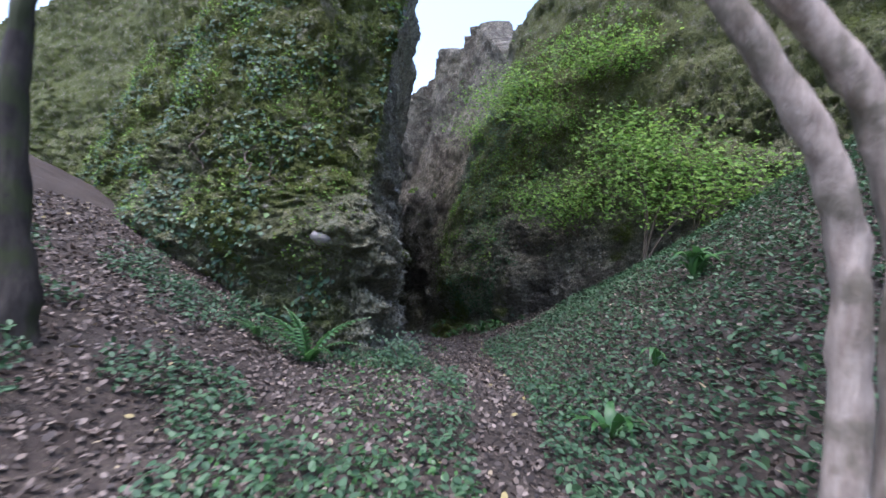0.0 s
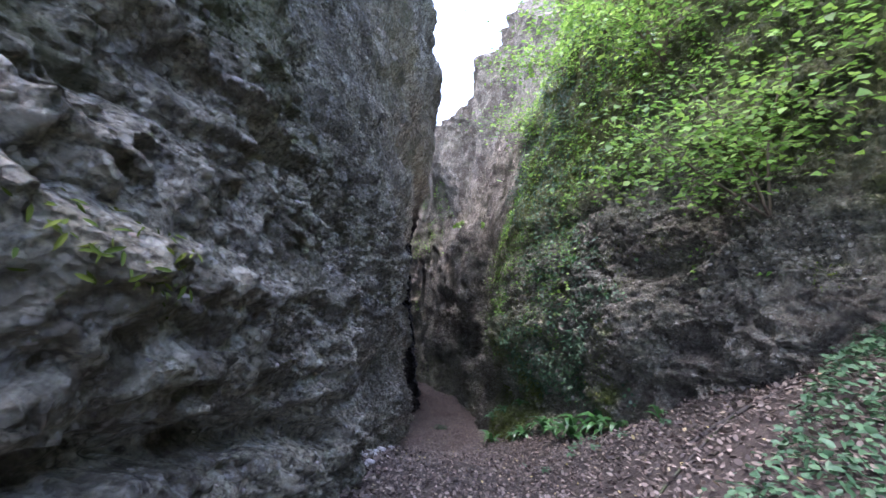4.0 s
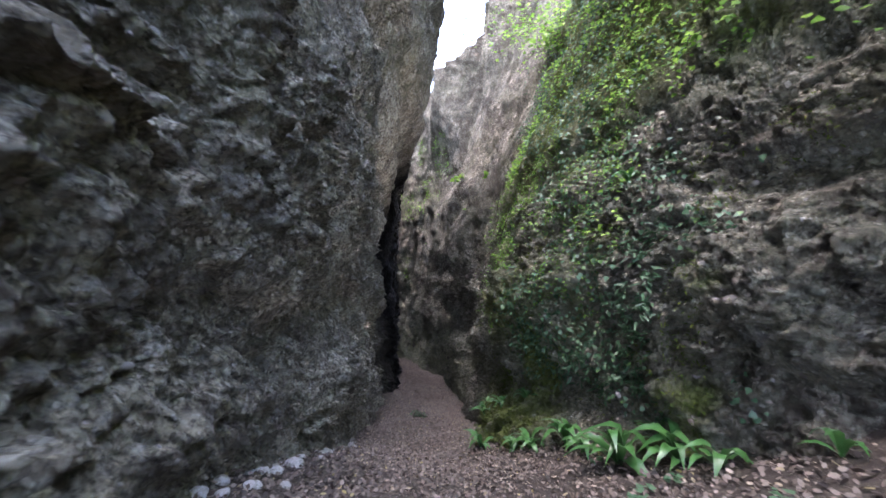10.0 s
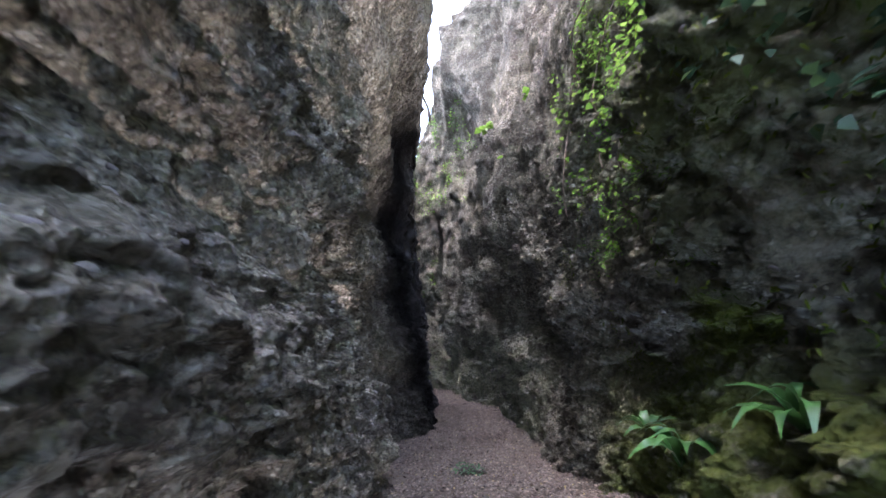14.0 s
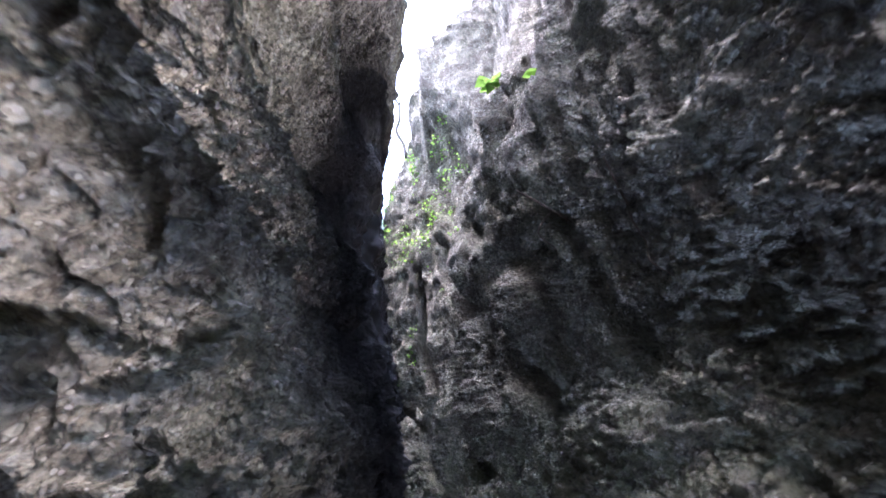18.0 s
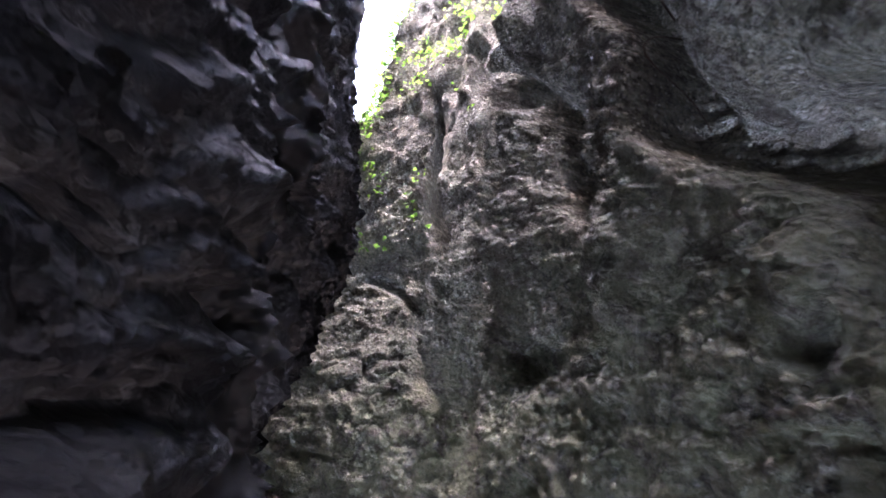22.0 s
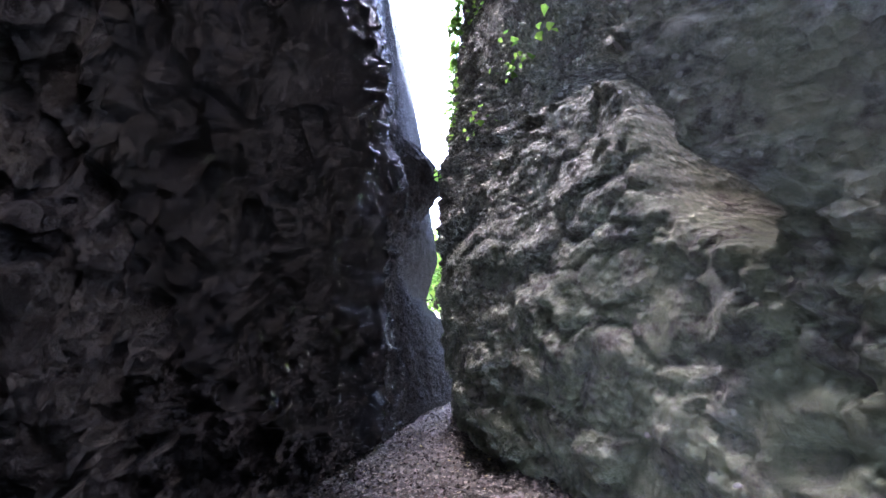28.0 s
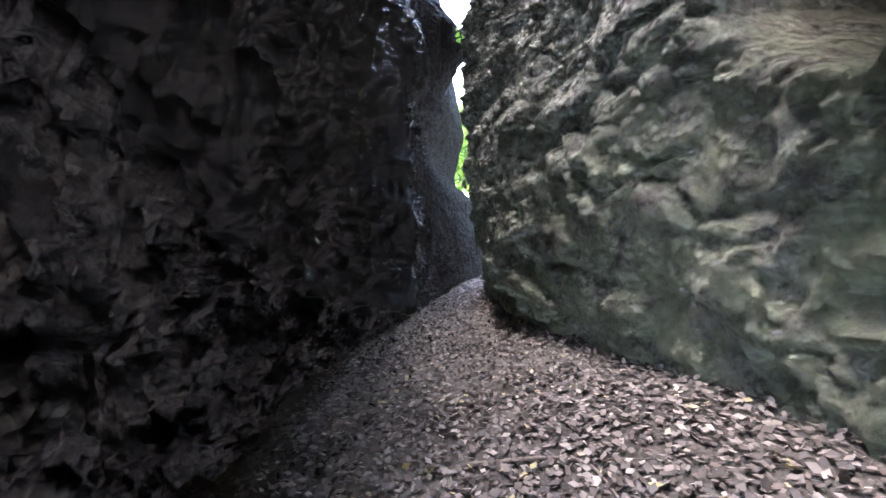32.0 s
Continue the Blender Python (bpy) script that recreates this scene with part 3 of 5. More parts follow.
def shape_features(side, s, z, y):
    """The clefts, hollows, ledges and bulges that give each stretch of wall its form."""
    d = np.zeros(len(s))
    if side == "R":
        # split block above the slab
        d += groove(s, z, [(45.0, 3.5), (43.5, 3.72), (42.8, 3.95), (42.2, 3.7), (41.4, 3.3), (40.75, 3.05)], 0.1, 0.55)
        d += bulge(s, z, 42.4, 5.0, 1.9, 1.0, 0.2) + bulge(s, z, 42.6, 3.0, 1.6, 0.7, 0.1)
        # hanging nose between two clefts
        d += bulge(s, z, 39.8, 3.0, 0.55, 1.7, 0.4) + bulge(s, z, 39.8, 2.3, 0.4, 0.6, 0.2)
        d += groove(s, z, [(41.2, 8.0), (40.95, 5.3), (40.45, 4.0), (40.7, 3.0), (40.45, 2.15), (40.1, 1.8)], 0.2, 1.1)
        d += groove(s, z, [(38.5, 6.5), (38.65, 3.5), (38.8, 2.65), (39.2, 2.0), (39.1, 1.5), (38.8, 1.2), (38.5, 0.3)], 0.22, 1.4)
        # the hollow with its lip
        hole = (np.hypot((s - 37.85) / 0.5, (z - 2.03 - 0.1 * (s - 37.85)) / 0.28)) + 0.25 * fbm(np.c_[s * 3, z * 5, 0 * s], 3, 231)
        d -= 0.4 * step(1.15, 0.8, hole)
        # columns and the clefts that part them
        for line, w, deep in ((((37.6, 8.0), (36.7, 6.5), (36.1, 3.7), (35.4, 2.15), (34.9, 1.0)), 0.22, 1.1), (((39.3, 7.5), (38.0, 5.6), (37.3, 4.2), (36.9, 3.2)), 0.2, 0.8),
                              (((35.6, 7.0), (35.3, 5.1), (34.7, 3.6)), 0.28, 1.0), (((34.0, 6.5), (33.6, 4.6), (33.3, 3.2)), 0.18, 0.7), (((40.3, 9.0), (39.6, 6.5), (39.4, 5.2)), 0.16, 0.45)):
            d += groove(s + 0.12 * np.sin(z * 3.1), z, line, w, deep)
        d += bulge(s, z, 36.5, 2.6, 0.4, 1.3, 0.22, 0.3) + bulge(s, z, 35.75, 4.2, 0.4, 1.7, 0.28, 0.2) + bulge(s, z, 37.6, 3.6, 0.5, 1.4, 0.22, 0.2)
        # vault and hanging curtain
        d -= bulge(s, z, 32.6, 3.7, 1.2, 1.4, 0.35) + bulge(s, z, 30.4, 2.9, 1.2, 0.9, 0.3)
        d += bulge(s, z, 33.6, 5.4, 0.5, 1.6, 0.3)
        flute = step(29, 31, s) * step(42, 39, s) * step(2.2, 3.6, z)
        d += 0.24 * flute * np.sin(s * 7.5 + 1.6 * np.sin(z * 0.9)) * step(-0.5, 0.5, np.sin(s * 2.3 + z * 0.3))
        d -= 0.25 * np.exp(-((z - 1.7) / 1.0) ** 2) * step(23.5, 25, s) * step(31.5, 29, s)
        # undercut band with a ledge below
        d -= 0.3 * np.exp(-((z - 2.15) / 0.42) ** 2) * step(25.5, 27, s) * step(31.0, 29.5, s)
        d += 0.15 * step(1.75, 1.35, z) * step(26, 27.5, s) * step(33.5, 31, s)
        d -= 0.4 * np.exp(-((z - 1.7) / 0.5) ** 2) * step(18.5, 20, s) * step(25.5, 23.5, s)
        d += bulge(s, z, 21.6, 3.5, 2.2, 1.2, 0.15)
        # ledges of the sunny cliff
        band = np.sin(z * 4.3 + 0.8 * np.sin(s * 0.9)) * step(19, 16.5, s)
        d += 0.07 * band
        d -= bulge(s, z, 16.9, 4.2, 1.0, 0.35, 0.3) + bulge(s, z, 16.2, 3.0, 0.9, 0.3, 0.22)
    else:
        d += groove(s, z, [(18.5, 2.45), (20.0, 2.32), (21.3, 2.22), (22.1, 2.08), (22.8, 1.9)], 0.11, 0.3)
        # the mossy front hangs over its foot
        d -= 0.45 * step(3.3, 2.0, z) * step(5, 8, s) * step(19.2, 17.6, s)
        d += 0.12 * step(2.1, 1.7, z) * step(19, 20.5, s) * step(27, 24, s)
        for s0, z0, r, h in ((23.23, 3.7, 0.15, 0.34), (23.85, 3.45, 0.2, 0.3), (21.35, 2.9, 0.16, 0.24), (22.3, 3.2, 0.2, 0.2), (25.3, 3.1, 0.12, 0.2), (21.9, 2.75, 0.2, 0.18),
                             (24.6, 2.85, 0.17, 0.2), (20.6, 3.6, 0.2, 0.25), (22.7, 2.6, 0.25, 0.2)):
            d -= bulge(s, z, s0, z0, r, r * 0.75, h)
        d += bulge(s, z, 20.9, 2.05, 2.4, 0.45, 0.1)
        d -= 0.28 * np.exp(-((z - 2.3) / 0.5) ** 2) * step(23.2, 24.6, s) * step(31, 28.5, s)
        # flared foot and long swells
        d += 0.25 * step(1.0, 0.0, z) * step(25, 28, s) * step(36, 32, s)
        d += 0.3 * step(1.25, 1.1, z) * step(36.5, 37.3, s) * step(40.0, 39.0, s)
        d += 0.16 * np.sin(z * 2.6 + s * 0.55) * step(26, 30, s) * step(40, 37, s)
        d += 0.07 * step(40, 42, s) * step(54, 51, s) * (0.4 - np.abs(fbm(np.c_[s * 1.6, z * 1.1, 0 * s], 3, 191)))
        d += 0.05 * step(41, 43, s) * step(53, 50, s) * (0.4 - np.abs(fbm(np.c_[s * 4.5, z * 3.0, 0 * s], 2, 195))) + 0.13 * step(41, 43, s) * step(51, 49, s) * (0.4 - np.abs(fbm(np.c_[s * 11, z * 8, 0 * s], 2, 196)))
        d += bulge(s, z, 49.6, 3.9, 1.3, 0.7, 0.2)
        d += bulge(s, z, 51.9, 5.0, 1.4, 0.9, 0.6)
        rill = step(44.0, 45.0, s) * step(50, 48.5, s) * step(0.6, 1.4, z)
        d += 0.04 * rill * np.sin(s * 11 + 1.3 * np.sin(z * 1.7)) + 0.09 * rill * (np.abs(fbm(np.c_[s * 3.2, z * 2.2, 0 * s], 3, 199)) - 0.3)
    return d


def wall_growth(side, s, z, y, co):
    n = fbm(co * 0.7, 3, 90)
    if side == "L":
        moss = step(19.5, 17.5, s) * (0.6 + 0.4 * step(-0.2, 0.4, n)) + 0.7 * step(25, 20, s) * step(3.9, 5.2, z + n)
        algae = step(-0.1, 0.6, fbm(co * 0.5, 3, 95)) * 0.35
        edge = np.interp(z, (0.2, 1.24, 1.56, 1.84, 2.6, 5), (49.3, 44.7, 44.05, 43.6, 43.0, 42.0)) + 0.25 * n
        # damp rock plus painted shade: deep in the cleft the colour goes black
        wet_shade = step(33.0, 40.5, s) * step(11.5, 8.5, z) * (1 - 0.2 * step(49, 50.5, s)) * (1 - 0.22 * step(40.5, 42.5, s) * step(edge + 0.15, edge, s))
    else:
        moss = step(26, 23, s) * (step(0.25, 0.6, n - 0.3 * step(20.5, 19.5, s)) + step(19.5, 20.5, s) * step(1.9, 1.3, z) + 0.8 * step(4.5, 7, z + n) + 0.7 * np.exp(-((s - 21.6) / 1.6) ** 2 - ((z - 3.0) / 0.8) ** 2))
        algae = step(28, 33, s) * step(3.6, 1.4, z + n) * 0.62 + 0.25 * step(0, 0.5, n)
        wet_shade = 0.6 * step(30, 36, s)
    return np.clip(moss, 0, 1), np.clip(algae, 0, 1), np.clip(wet_shade, 0, 1)


# ---- the large structure ----
NEAR = {k: ((0, 6, 12, 15, 48, 53, 60, 75), (0.1, 0.3, 0.9, 1.4, 1.4, 0.5, 0.15, 0.08)) for k in "LR"}
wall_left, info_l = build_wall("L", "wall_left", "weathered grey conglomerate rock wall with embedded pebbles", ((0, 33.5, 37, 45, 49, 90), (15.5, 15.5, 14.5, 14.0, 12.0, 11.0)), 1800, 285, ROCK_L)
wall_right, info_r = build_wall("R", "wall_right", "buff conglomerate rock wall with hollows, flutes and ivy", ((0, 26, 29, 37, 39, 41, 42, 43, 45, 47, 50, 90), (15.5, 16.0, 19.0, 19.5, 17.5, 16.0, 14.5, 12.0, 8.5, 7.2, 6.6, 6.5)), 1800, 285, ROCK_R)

gx = np.r_[np.linspace(-2500, -22, 12)[:-1], np.linspace(-22, 14, 330), np.linspace(14, 2500, 12)[1:]]
gy = np.r_[np.linspace(-2500, -8, 12)[:-1], np.linspace(-8, 42, 430), np.linspace(42, 2500, 12)[1:]]
GX, GY = [a.ravel() for a in np.meshgrid(gx, gy, indexing="ij")]
GZ = ground_z(np.clip(GX, -30, 14), np.clip(GY, -40, 44))
gp = np.c_[GX, GY, 0 * GX]
GZ = GZ + 0.05 * fbm(gp * 0.8, 3, 61) + 0.012 * fbm(gp * 2, 2, 64)
ground = new("ground", mesh_from("ground", np.c_[GX, GY, GZ], grid_faces(len(gx), len(gy)), SOIL, True, {"bare": step(11, 14, GY) * step(0.9, 0.4, np.abs(fbm(gp * 0.5, 2, 70)) + 0.3)}))
tagged(ground, "trodden brown earth path strewn with leaf mould", "ground", kind="structure")
# ---- placing things on walls and ground ----
def wall_spot(info, s, z):
    """Place on a wall's real surface at a length and a height, and the way out of the wall."""
    S, Z, co, NX, NY, na, nu = info
    i = int(np.clip(np.searchsorted(S.reshape(na, nu)[:, 0], s), 1, na - 2))
    j = int(np.clip(np.searchsorted(Z.reshape(na, nu)[i], z), 1, nu - 2))
    g = co.reshape(na, nu, 3)
    n = np.cross(g[min(i + 3, na - 1), j] - g[max(i - 3, 0), j], g[i, min(j + 3, nu - 1)] - g[i, max(j - 3, 0)])
    n = n / (np.linalg.norm(n) + 1e-9)
    if n @ np.array([NX[i * nu], NY[i * nu], 0]) < 0:
        n = -n
    return g[i, j], n


def wall_spots(info, s, z):
    S, Z, co, NX, NY, na, nu = info
    i = np.clip(np.searchsorted(S.reshape(na, nu)[:, 0], s), 2, na - 3)
    zz = Z.reshape(na, nu)
    t = ((z - SPLIT) / (zz[i, -1] - SPLIT)).clip(0, 1) ** (1 / 1.2) * (nu - len(ROWS))
    j = np.clip((np.interp(z, ROWS, np.arange(len(ROWS))) + t).round().astype(int), 2, nu - 3)
    g = co.reshape(na, nu, 3)
    n = np.cross(g[i + 2, j] - g[i - 2, j], g[i, j + 2] - g[i, j - 2])
    n /= np.linalg.norm(n, axis=1)[:, None] + 1e-9
    side = np.stack([NX.reshape(na, nu)[i, 0], NY.reshape(na, nu)[i, 0], 0 * s], -1)
    n *= np.sign((n * side).sum(1))[:, None]
    return g[i, j], n


def ground_at(x, y):
    p = np.array([[x, y, 0.0]])
    return float(ground_z(x, y)) + 0.05 * float(fbm(p * 0.8, 3, 61)[0]) + 0.012 * float(fbm(p * 2, 2, 64)[0])


def ground_many(x, y):
    p = np.c_[x, y, 0 * x]
    return ground_z(x, y) + 0.05 * fbm(p * 0.8, 3, 61) + 0.012 * fbm(p * 2, 2, 64)


rng = np.random.default_rng(7)


def leaf_cloud(name, places, normals, size, mat, shape="oval", droop=0.3, spread=0.6, jitter=0.35):
    """Many small leaves in one mesh: each a folded blade of two or four triangles, at a place, facing roughly the given way."""
    n = len(places)
    outline = {"oval": [(0, 0, 0), (0.28, 0.3, 0.05), (0.24, 0.7, 0.03), (0, 1, -0.08), (-0.24, 0.7, 0.03), (-0.28, 0.3, 0.05)],
               "long": [(0, 0, 0), (0.13, 0.3, 0.03), (0.11, 0.7, 0.0), (0, 1, -0.12), (-0.11, 0.7, 0.0), (-0.13, 0.3, 0.03)],
               "lobed": [(0, 0, 0), (0.5, 0.22, 0.06), (0.3, 0.55, 0.03), (0, 1, -0.08), (-0.3, 0.55, 0.03), (-0.5, 0.22, 0.06)],
               "bit": [(0, 0, 0.08), (0.34, 0.42, 0.0), (0.05, 1, 0.1), (-0.3, 0.55, 0.14)],
               "curl": [(0, 0, 0.06), (0.3, 0.28, 0.16), (0.26, 0.72, 0.14), (0, 1, 0.1), (-0.27, 0.7, 0.05), (-0.3, 0.3, 0.02)]}[shape]
    base = np.array(outline, float)
    m = len(base)
    tri = np.array([(0, k, k + 1) for k in range(1, m - 1)])
    nrm = normals + rng.normal(0, jitter, (n, 3))
    nrm /= np.linalg.norm(nrm, axis=1)[:, None]
    down = rng.normal(0, spread, (n, 3)) + (0, 0, -droop)
    ax = down - nrm * (down * nrm).sum(1)[:, None]
    ax /= np.linalg.norm(ax, axis=1)[:, None] + 1e-9
    bx = np.cross(nrm, ax)
    sz = size * rng.uniform(0.6, 1.35, n)
    pts = places[:, None] + sz[:, None, None] * (base[None, :, :1] * bx[:, None] + base[None, :, 1:2] * ax[:, None] + base[None, :, 2:] * nrm[:, None])
    faces = (np.arange(n)[:, None, None] * m + tri[None]).reshape(-1, 3)
    return mesh_from(name, pts.reshape(-1, 3), faces, mat, False)


def tube(path, radii, sides=7, wobble=0.0):
    """A bent, tapered limb as a bmesh."""
    bm = bmesh.new()
    path = [Vector(p) for p in path]
    rings = []
    side = Vector((0.3, 0.9, 0.1))
    for k, p in enumerate(path):
        t = (path[min(k + 1, len(path) - 1)] - path[max(k - 1, 0)]).normalized()
        u = t.cross(side).normalized()
        v = t.cross(u)
        r = radii[k] if isinstance(radii, (list, tuple)) else radii
        ring = []
        for i in range(sides):
            a = 2 * math.pi * i / sides
            rr = r * (1 + wobble * noise.noise(Vector((math.cos(a) * 1.5, math.sin(a) * 1.5, k * 0.45 + p.x))))
            ring.append(bm.verts.new(p + u * math.cos(a) * rr + v * math.sin(a) * rr))
        rings.append(ring)
    for a, b in zip(rings, rings[1:]):
        for i in range(sides):
            bm.faces.new((a[i], a[(i + 1) % sides], b[(i + 1) % sides], b[i]))
    bm.faces.new(rings[0][::-1])
    bm.faces.new(rings[-1])
    return bm


def bend(points, n):
    """More points along a smooth line through the given ones."""
    p = [Vector(q) for q in points]
    q = [2 * p[0] - p[1]] + p + [2 * p[-1] - p[-2]]
    out = []
    for k in range(1, len(q) - 2):
        for i in range(n):
            t = i / n
            a, b, c, d = q[k - 1:k + 3]
            out.append(0.5 * (2 * b + (c - a) * t + (2 * a - 5 * b + 4 * c - d) * t * t + (3 * b - a - 3 * c + d) * t ** 3))
    return out + [p[-1]]


def thing(name, at, label, category, group=""):
    ob = new(name)
    ob.location = at
    return tagged(ob, label, category, group)


def local(points, at):
    return [Vector(p) - Vector(at) for p in points]


# ---- trees at the mouth of the gully ----
def tree(name, at, trunks, bark, label, crowns=(), leaf=BRIGHT, group=""):
    """A tree: trunks as (points, first and last radius), and a crown of leaf clumps along its twigs."""
    root = thing(name, at, label, "tree", group)
    for pts, r0, r1 in trunks:
        line = bend(local(pts, at), 6)
        m = len(line)
        flare = [r0 + (r1 - r0) * k / (m - 1) + r0 * 0.5 * math.exp(-k / 2.0) for k in range(m)]
        part("trunk", tube(line, flare, 12, 0.35), bark, root)
    for start, ends, leaves, size in crowns:
        spots = []
        for e in ends:
            mid = (Vector(start) + Vector(e)) / 2 + Vector((rng.normal(0, 0.15), rng.normal(0, 0.15), 0.15))
            line = bend(local([start, mid, e], at), 5)
            part("branch", tube(line, [0.028 - 0.022 * k / (len(line) - 1) for k in range(len(line))], 6, 0.2), bark, root)
            spots += [(line[-1], 0.42), (line[-3], 0.32), (line[-6], 0.28)]
        pl, nm = [], []
        for c, r in spots:
            k = int(leaves / len(spots))
            q = rng.normal(0, 1, (k, 3)) * (r, r, r * 0.42)
            pl.append(np.array(c) + q)
            nm.append(np.tile((0.0, -0.25, 0.95), (k, 1)))
        part("crown", leaf_cloud("crown", np.vstack(pl), np.vstack(nm), size, leaf, "lobed", 0.2, 0.8, 0.45), leaf, root)
    return root


def gz(x, y, dz=0.0):
    return (x, y, ground_at(x, y) + dz)


def mouth(x, y, z):
    """A spot among the trees at the mouth of the gully, from its offset to where the walk begins."""
    return (-0.17 + 1.19 * (x + 0.19), y - 0.95, 3.51 + 1.19 * (z - 2.78) - 0.054 * (y + 3.45))


a = mouth(1.04, -1.9, 2.0)
a = gz(a[0], a[1], -0.1)
tree("leaning_tree", a, [([a] + [mouth(*q) for q in ((1.0, -1.9, 2.54), (0.97, -1.9, 2.88), (0.92, -1.9, 3.15), (0.83, -1.9, 3.36), (0.70, -1.88, 3.55), (0.52, -1.85, 3.82), (0.2, -1.75, 4.3), (-0.2, -1.5, 5.2))], 0.065, 0.048),
                         ([(a[0] + 0.19, a[1] + 0.04, a[2])] + [mouth(*q) for q in ((1.19, -1.86, 2.5), (1.15, -1.86, 3.03), (1.07, -1.86, 3.33), (0.97, -1.86, 3.54), (0.84, -1.84, 3.72), (0.6, -1.8, 4.1), (0.4, -1.6, 5.4))], 0.07, 0.053)], BARK_PALE,
     "pale-barked tree with two leaning trunks on the bank",
     [(mouth(0.1, -1.7, 4.6), [mouth(*q) for q in ((0.6, 0.2, 6.0), (-0.9, 0.2, 6.2), (1.2, -0.4, 6.2))], 500, 0.12), (mouth(0.4, -1.6, 5.4), [mouth(*q) for q in ((1.6, 0.0, 6.2), (1.4, -0.4, 6.6))], 400, 0.12)])
a = mouth(-2.95, -0.55, 2.0)
a = gz(a[0], a[1], -0.15)
tree("dark_tree", a, [([a] + [mouth(*q) for q in ((-2.96, -0.55, 2.4), (-3.06, -0.55, 2.9), (-3.13, -0.55, 3.4), (-3.15, -0.55, 3.97), (-3.12, -0.53, 4.4), (-2.9, -0.3, 6.0))], 0.12, 0.06)], BARK_DARK,
     "dark-trunked tree leaning over the leaf slope", [(mouth(-3.0, -0.4, 5.2), [mouth(*q) for q in ((-2.2, 0.4, 6.6), (-3.6, 0.5, 6.2), (-2.9, 0.8, 6.9))], 500, 0.1)])


# ---- bright shrub over the bank ----
def rim_tree(at, way, label="leafy tree leaning over the rim of the gully"):
    """A tree on the rim whose crown leans out over the gully."""
    at, way = Vector(at), Vector(way)
    top = at + way + Vector((0, 0, 1.5))
    ends = [tuple(top + Vector((rng.normal(0, 1.5), rng.normal(0, 1.5), rng.normal(0.3, 0.7)))) for _ in range(9)]
    return tree("rim_tree", tuple(at), [([tuple(at), tuple(at + way * 0.35 + Vector((0, 0, 0.9))), tuple(top)], 0.14, 0.06)], BARK_DARK, label, [(tuple(top), ends, 3000, 0.2)], BRIGHT, "trees on the rim")


def shrub(name, at, stems, label, leaf, leaves, size, shape="lobed"):
    root = thing(name, at, label, "shrub")
    pl = []
    for pts in stems:
        line = bend(local(pts, at), 5)
        m = len(line)
        part("stem", tube(line, [0.022 - 0.016 * k / (m - 1) for k in range(m)], 6, 0.2), ROOT, root)
        k = leaves // len(stems)
        w = rng.uniform(0.45, 1.0, k)
        idx = np.clip((w * (m - 1)).astype(int), 0, m - 1)
        c = np.array(line)[idx]
        layer = np.floor(rng.uniform(-2, 2, k)) * 0.2
        pl.append(c + rng.normal(0, 1, (k, 3)) * (0.62, 0.5, 0.06) + np.c_[0 * w, 0 * w, layer])
    pl = np.vstack(pl)
    part("foliage", leaf_cloud("foliage", pl, np.tile((-0.1, -0.35, 0.9), (len(pl), 1)), size, leaf, shape, 0.25, 0.8, 0.3), leaf, root)
    return root


def stems(a, *lines):
    return [[a] + [(a[0] + dx, a[1] + dy, a[2] + dz) for dx, dy, dz in line] for line in lines]


a = gz(3.9, 5.4)
shrub("bright_shrub", a, stems(a, ((-0.05, -0.1, 1.0), (-0.35, -0.2, 2.0), (-0.85, -0.1, 2.7)), ((0.2, 0.1, 1.2), (0.55, 0.2, 2.2), (0.85, 0.3, 3.0)), ((0.05, 0.3, 1.1), (-0.05, 0.7, 2.2), (-0.25, 1.0, 3.1)), ((0.35, -0.2, 0.9), (1.15, -0.5, 1.8), (1.85, -0.6, 2.4))),
      "yellow-green maple-leaved shrub on thin bare stems on the bank", BRIGHT, 2000, 0.085)
a = gz(5.0, 5.5)
shrub("tall_shrub", a, stems(a, ((-0.1, 0, 1.2), (-0.4, 0.1, 2.3), (-0.9, 0.4, 3.1)), ((0.2, -0.1, 1.3), (0.6, -0.2, 2.4)), ((0.3, -0.7, 1.0), (0.8, -1.4, 1.9))),
      "yellow-green broad-leaved shrub against the cliff", BRIGHT, 1700, 0.09)
p, n = wall_spot(info_r, 15.2, 4.6)
a = tuple(p - n * 0.05)
shrub("cliff_shrub", a, [[a, tuple(p + n * 0.6 + (0, 0, 0.5)), tuple(p + n * 1.0 + (-0.3, 0, 1.1))], [a, tuple(p + n * 0.5 + (0.3, 0, 0.7)), tuple(p + n * 0.8 + (0.7, 0, 1.5))], [a, tuple(p + n * 0.7 + (-0.5, 0, 0.2)), tuple(p + n * 1.2 + (-1.0, 0, 0.5))]],
      "yellow-green shrub growing out of the rock face", BRIGHT, 2000, 0.085)
for s0, z0 in ((17.2, 8.4), (14.9, 7.6), (13.2, 6.4), (16.4, 10.2), (14.4, 10.0), (19.6, 10.6), (22.5, 11.0), (25.0, 11.0)):
    p, n = wall_spot(info_r, s0, z0)
    a = tuple(p - n * 0.05)
    ends = [p + n * rng.uniform(0.7, 1.3) + np.array((rng.uniform(-1.1, 1.1), rng.uniform(-0.5, 0.3), rng.uniform(-0.4, 0.7))) for _ in range(4)]
    shrub("cliff_shrub", a, [[a, tuple((p + e) / 2 + (0, 0, 0.25)), tuple(e)] for e in ends], "yellow-green shrub hanging out of the upper rock face", BRIGHT, 1100, 0.1)


for s, way in ((21.0, 1.6), (23.5, 1.8)):
    g0, n0 = wall_spot(info_l, s, 11.0)
    rim_tree(g0 - np.array([n0[0], n0[1], 0]) * 0.15, (n0[0] * way, n0[1] * way, 0.4))


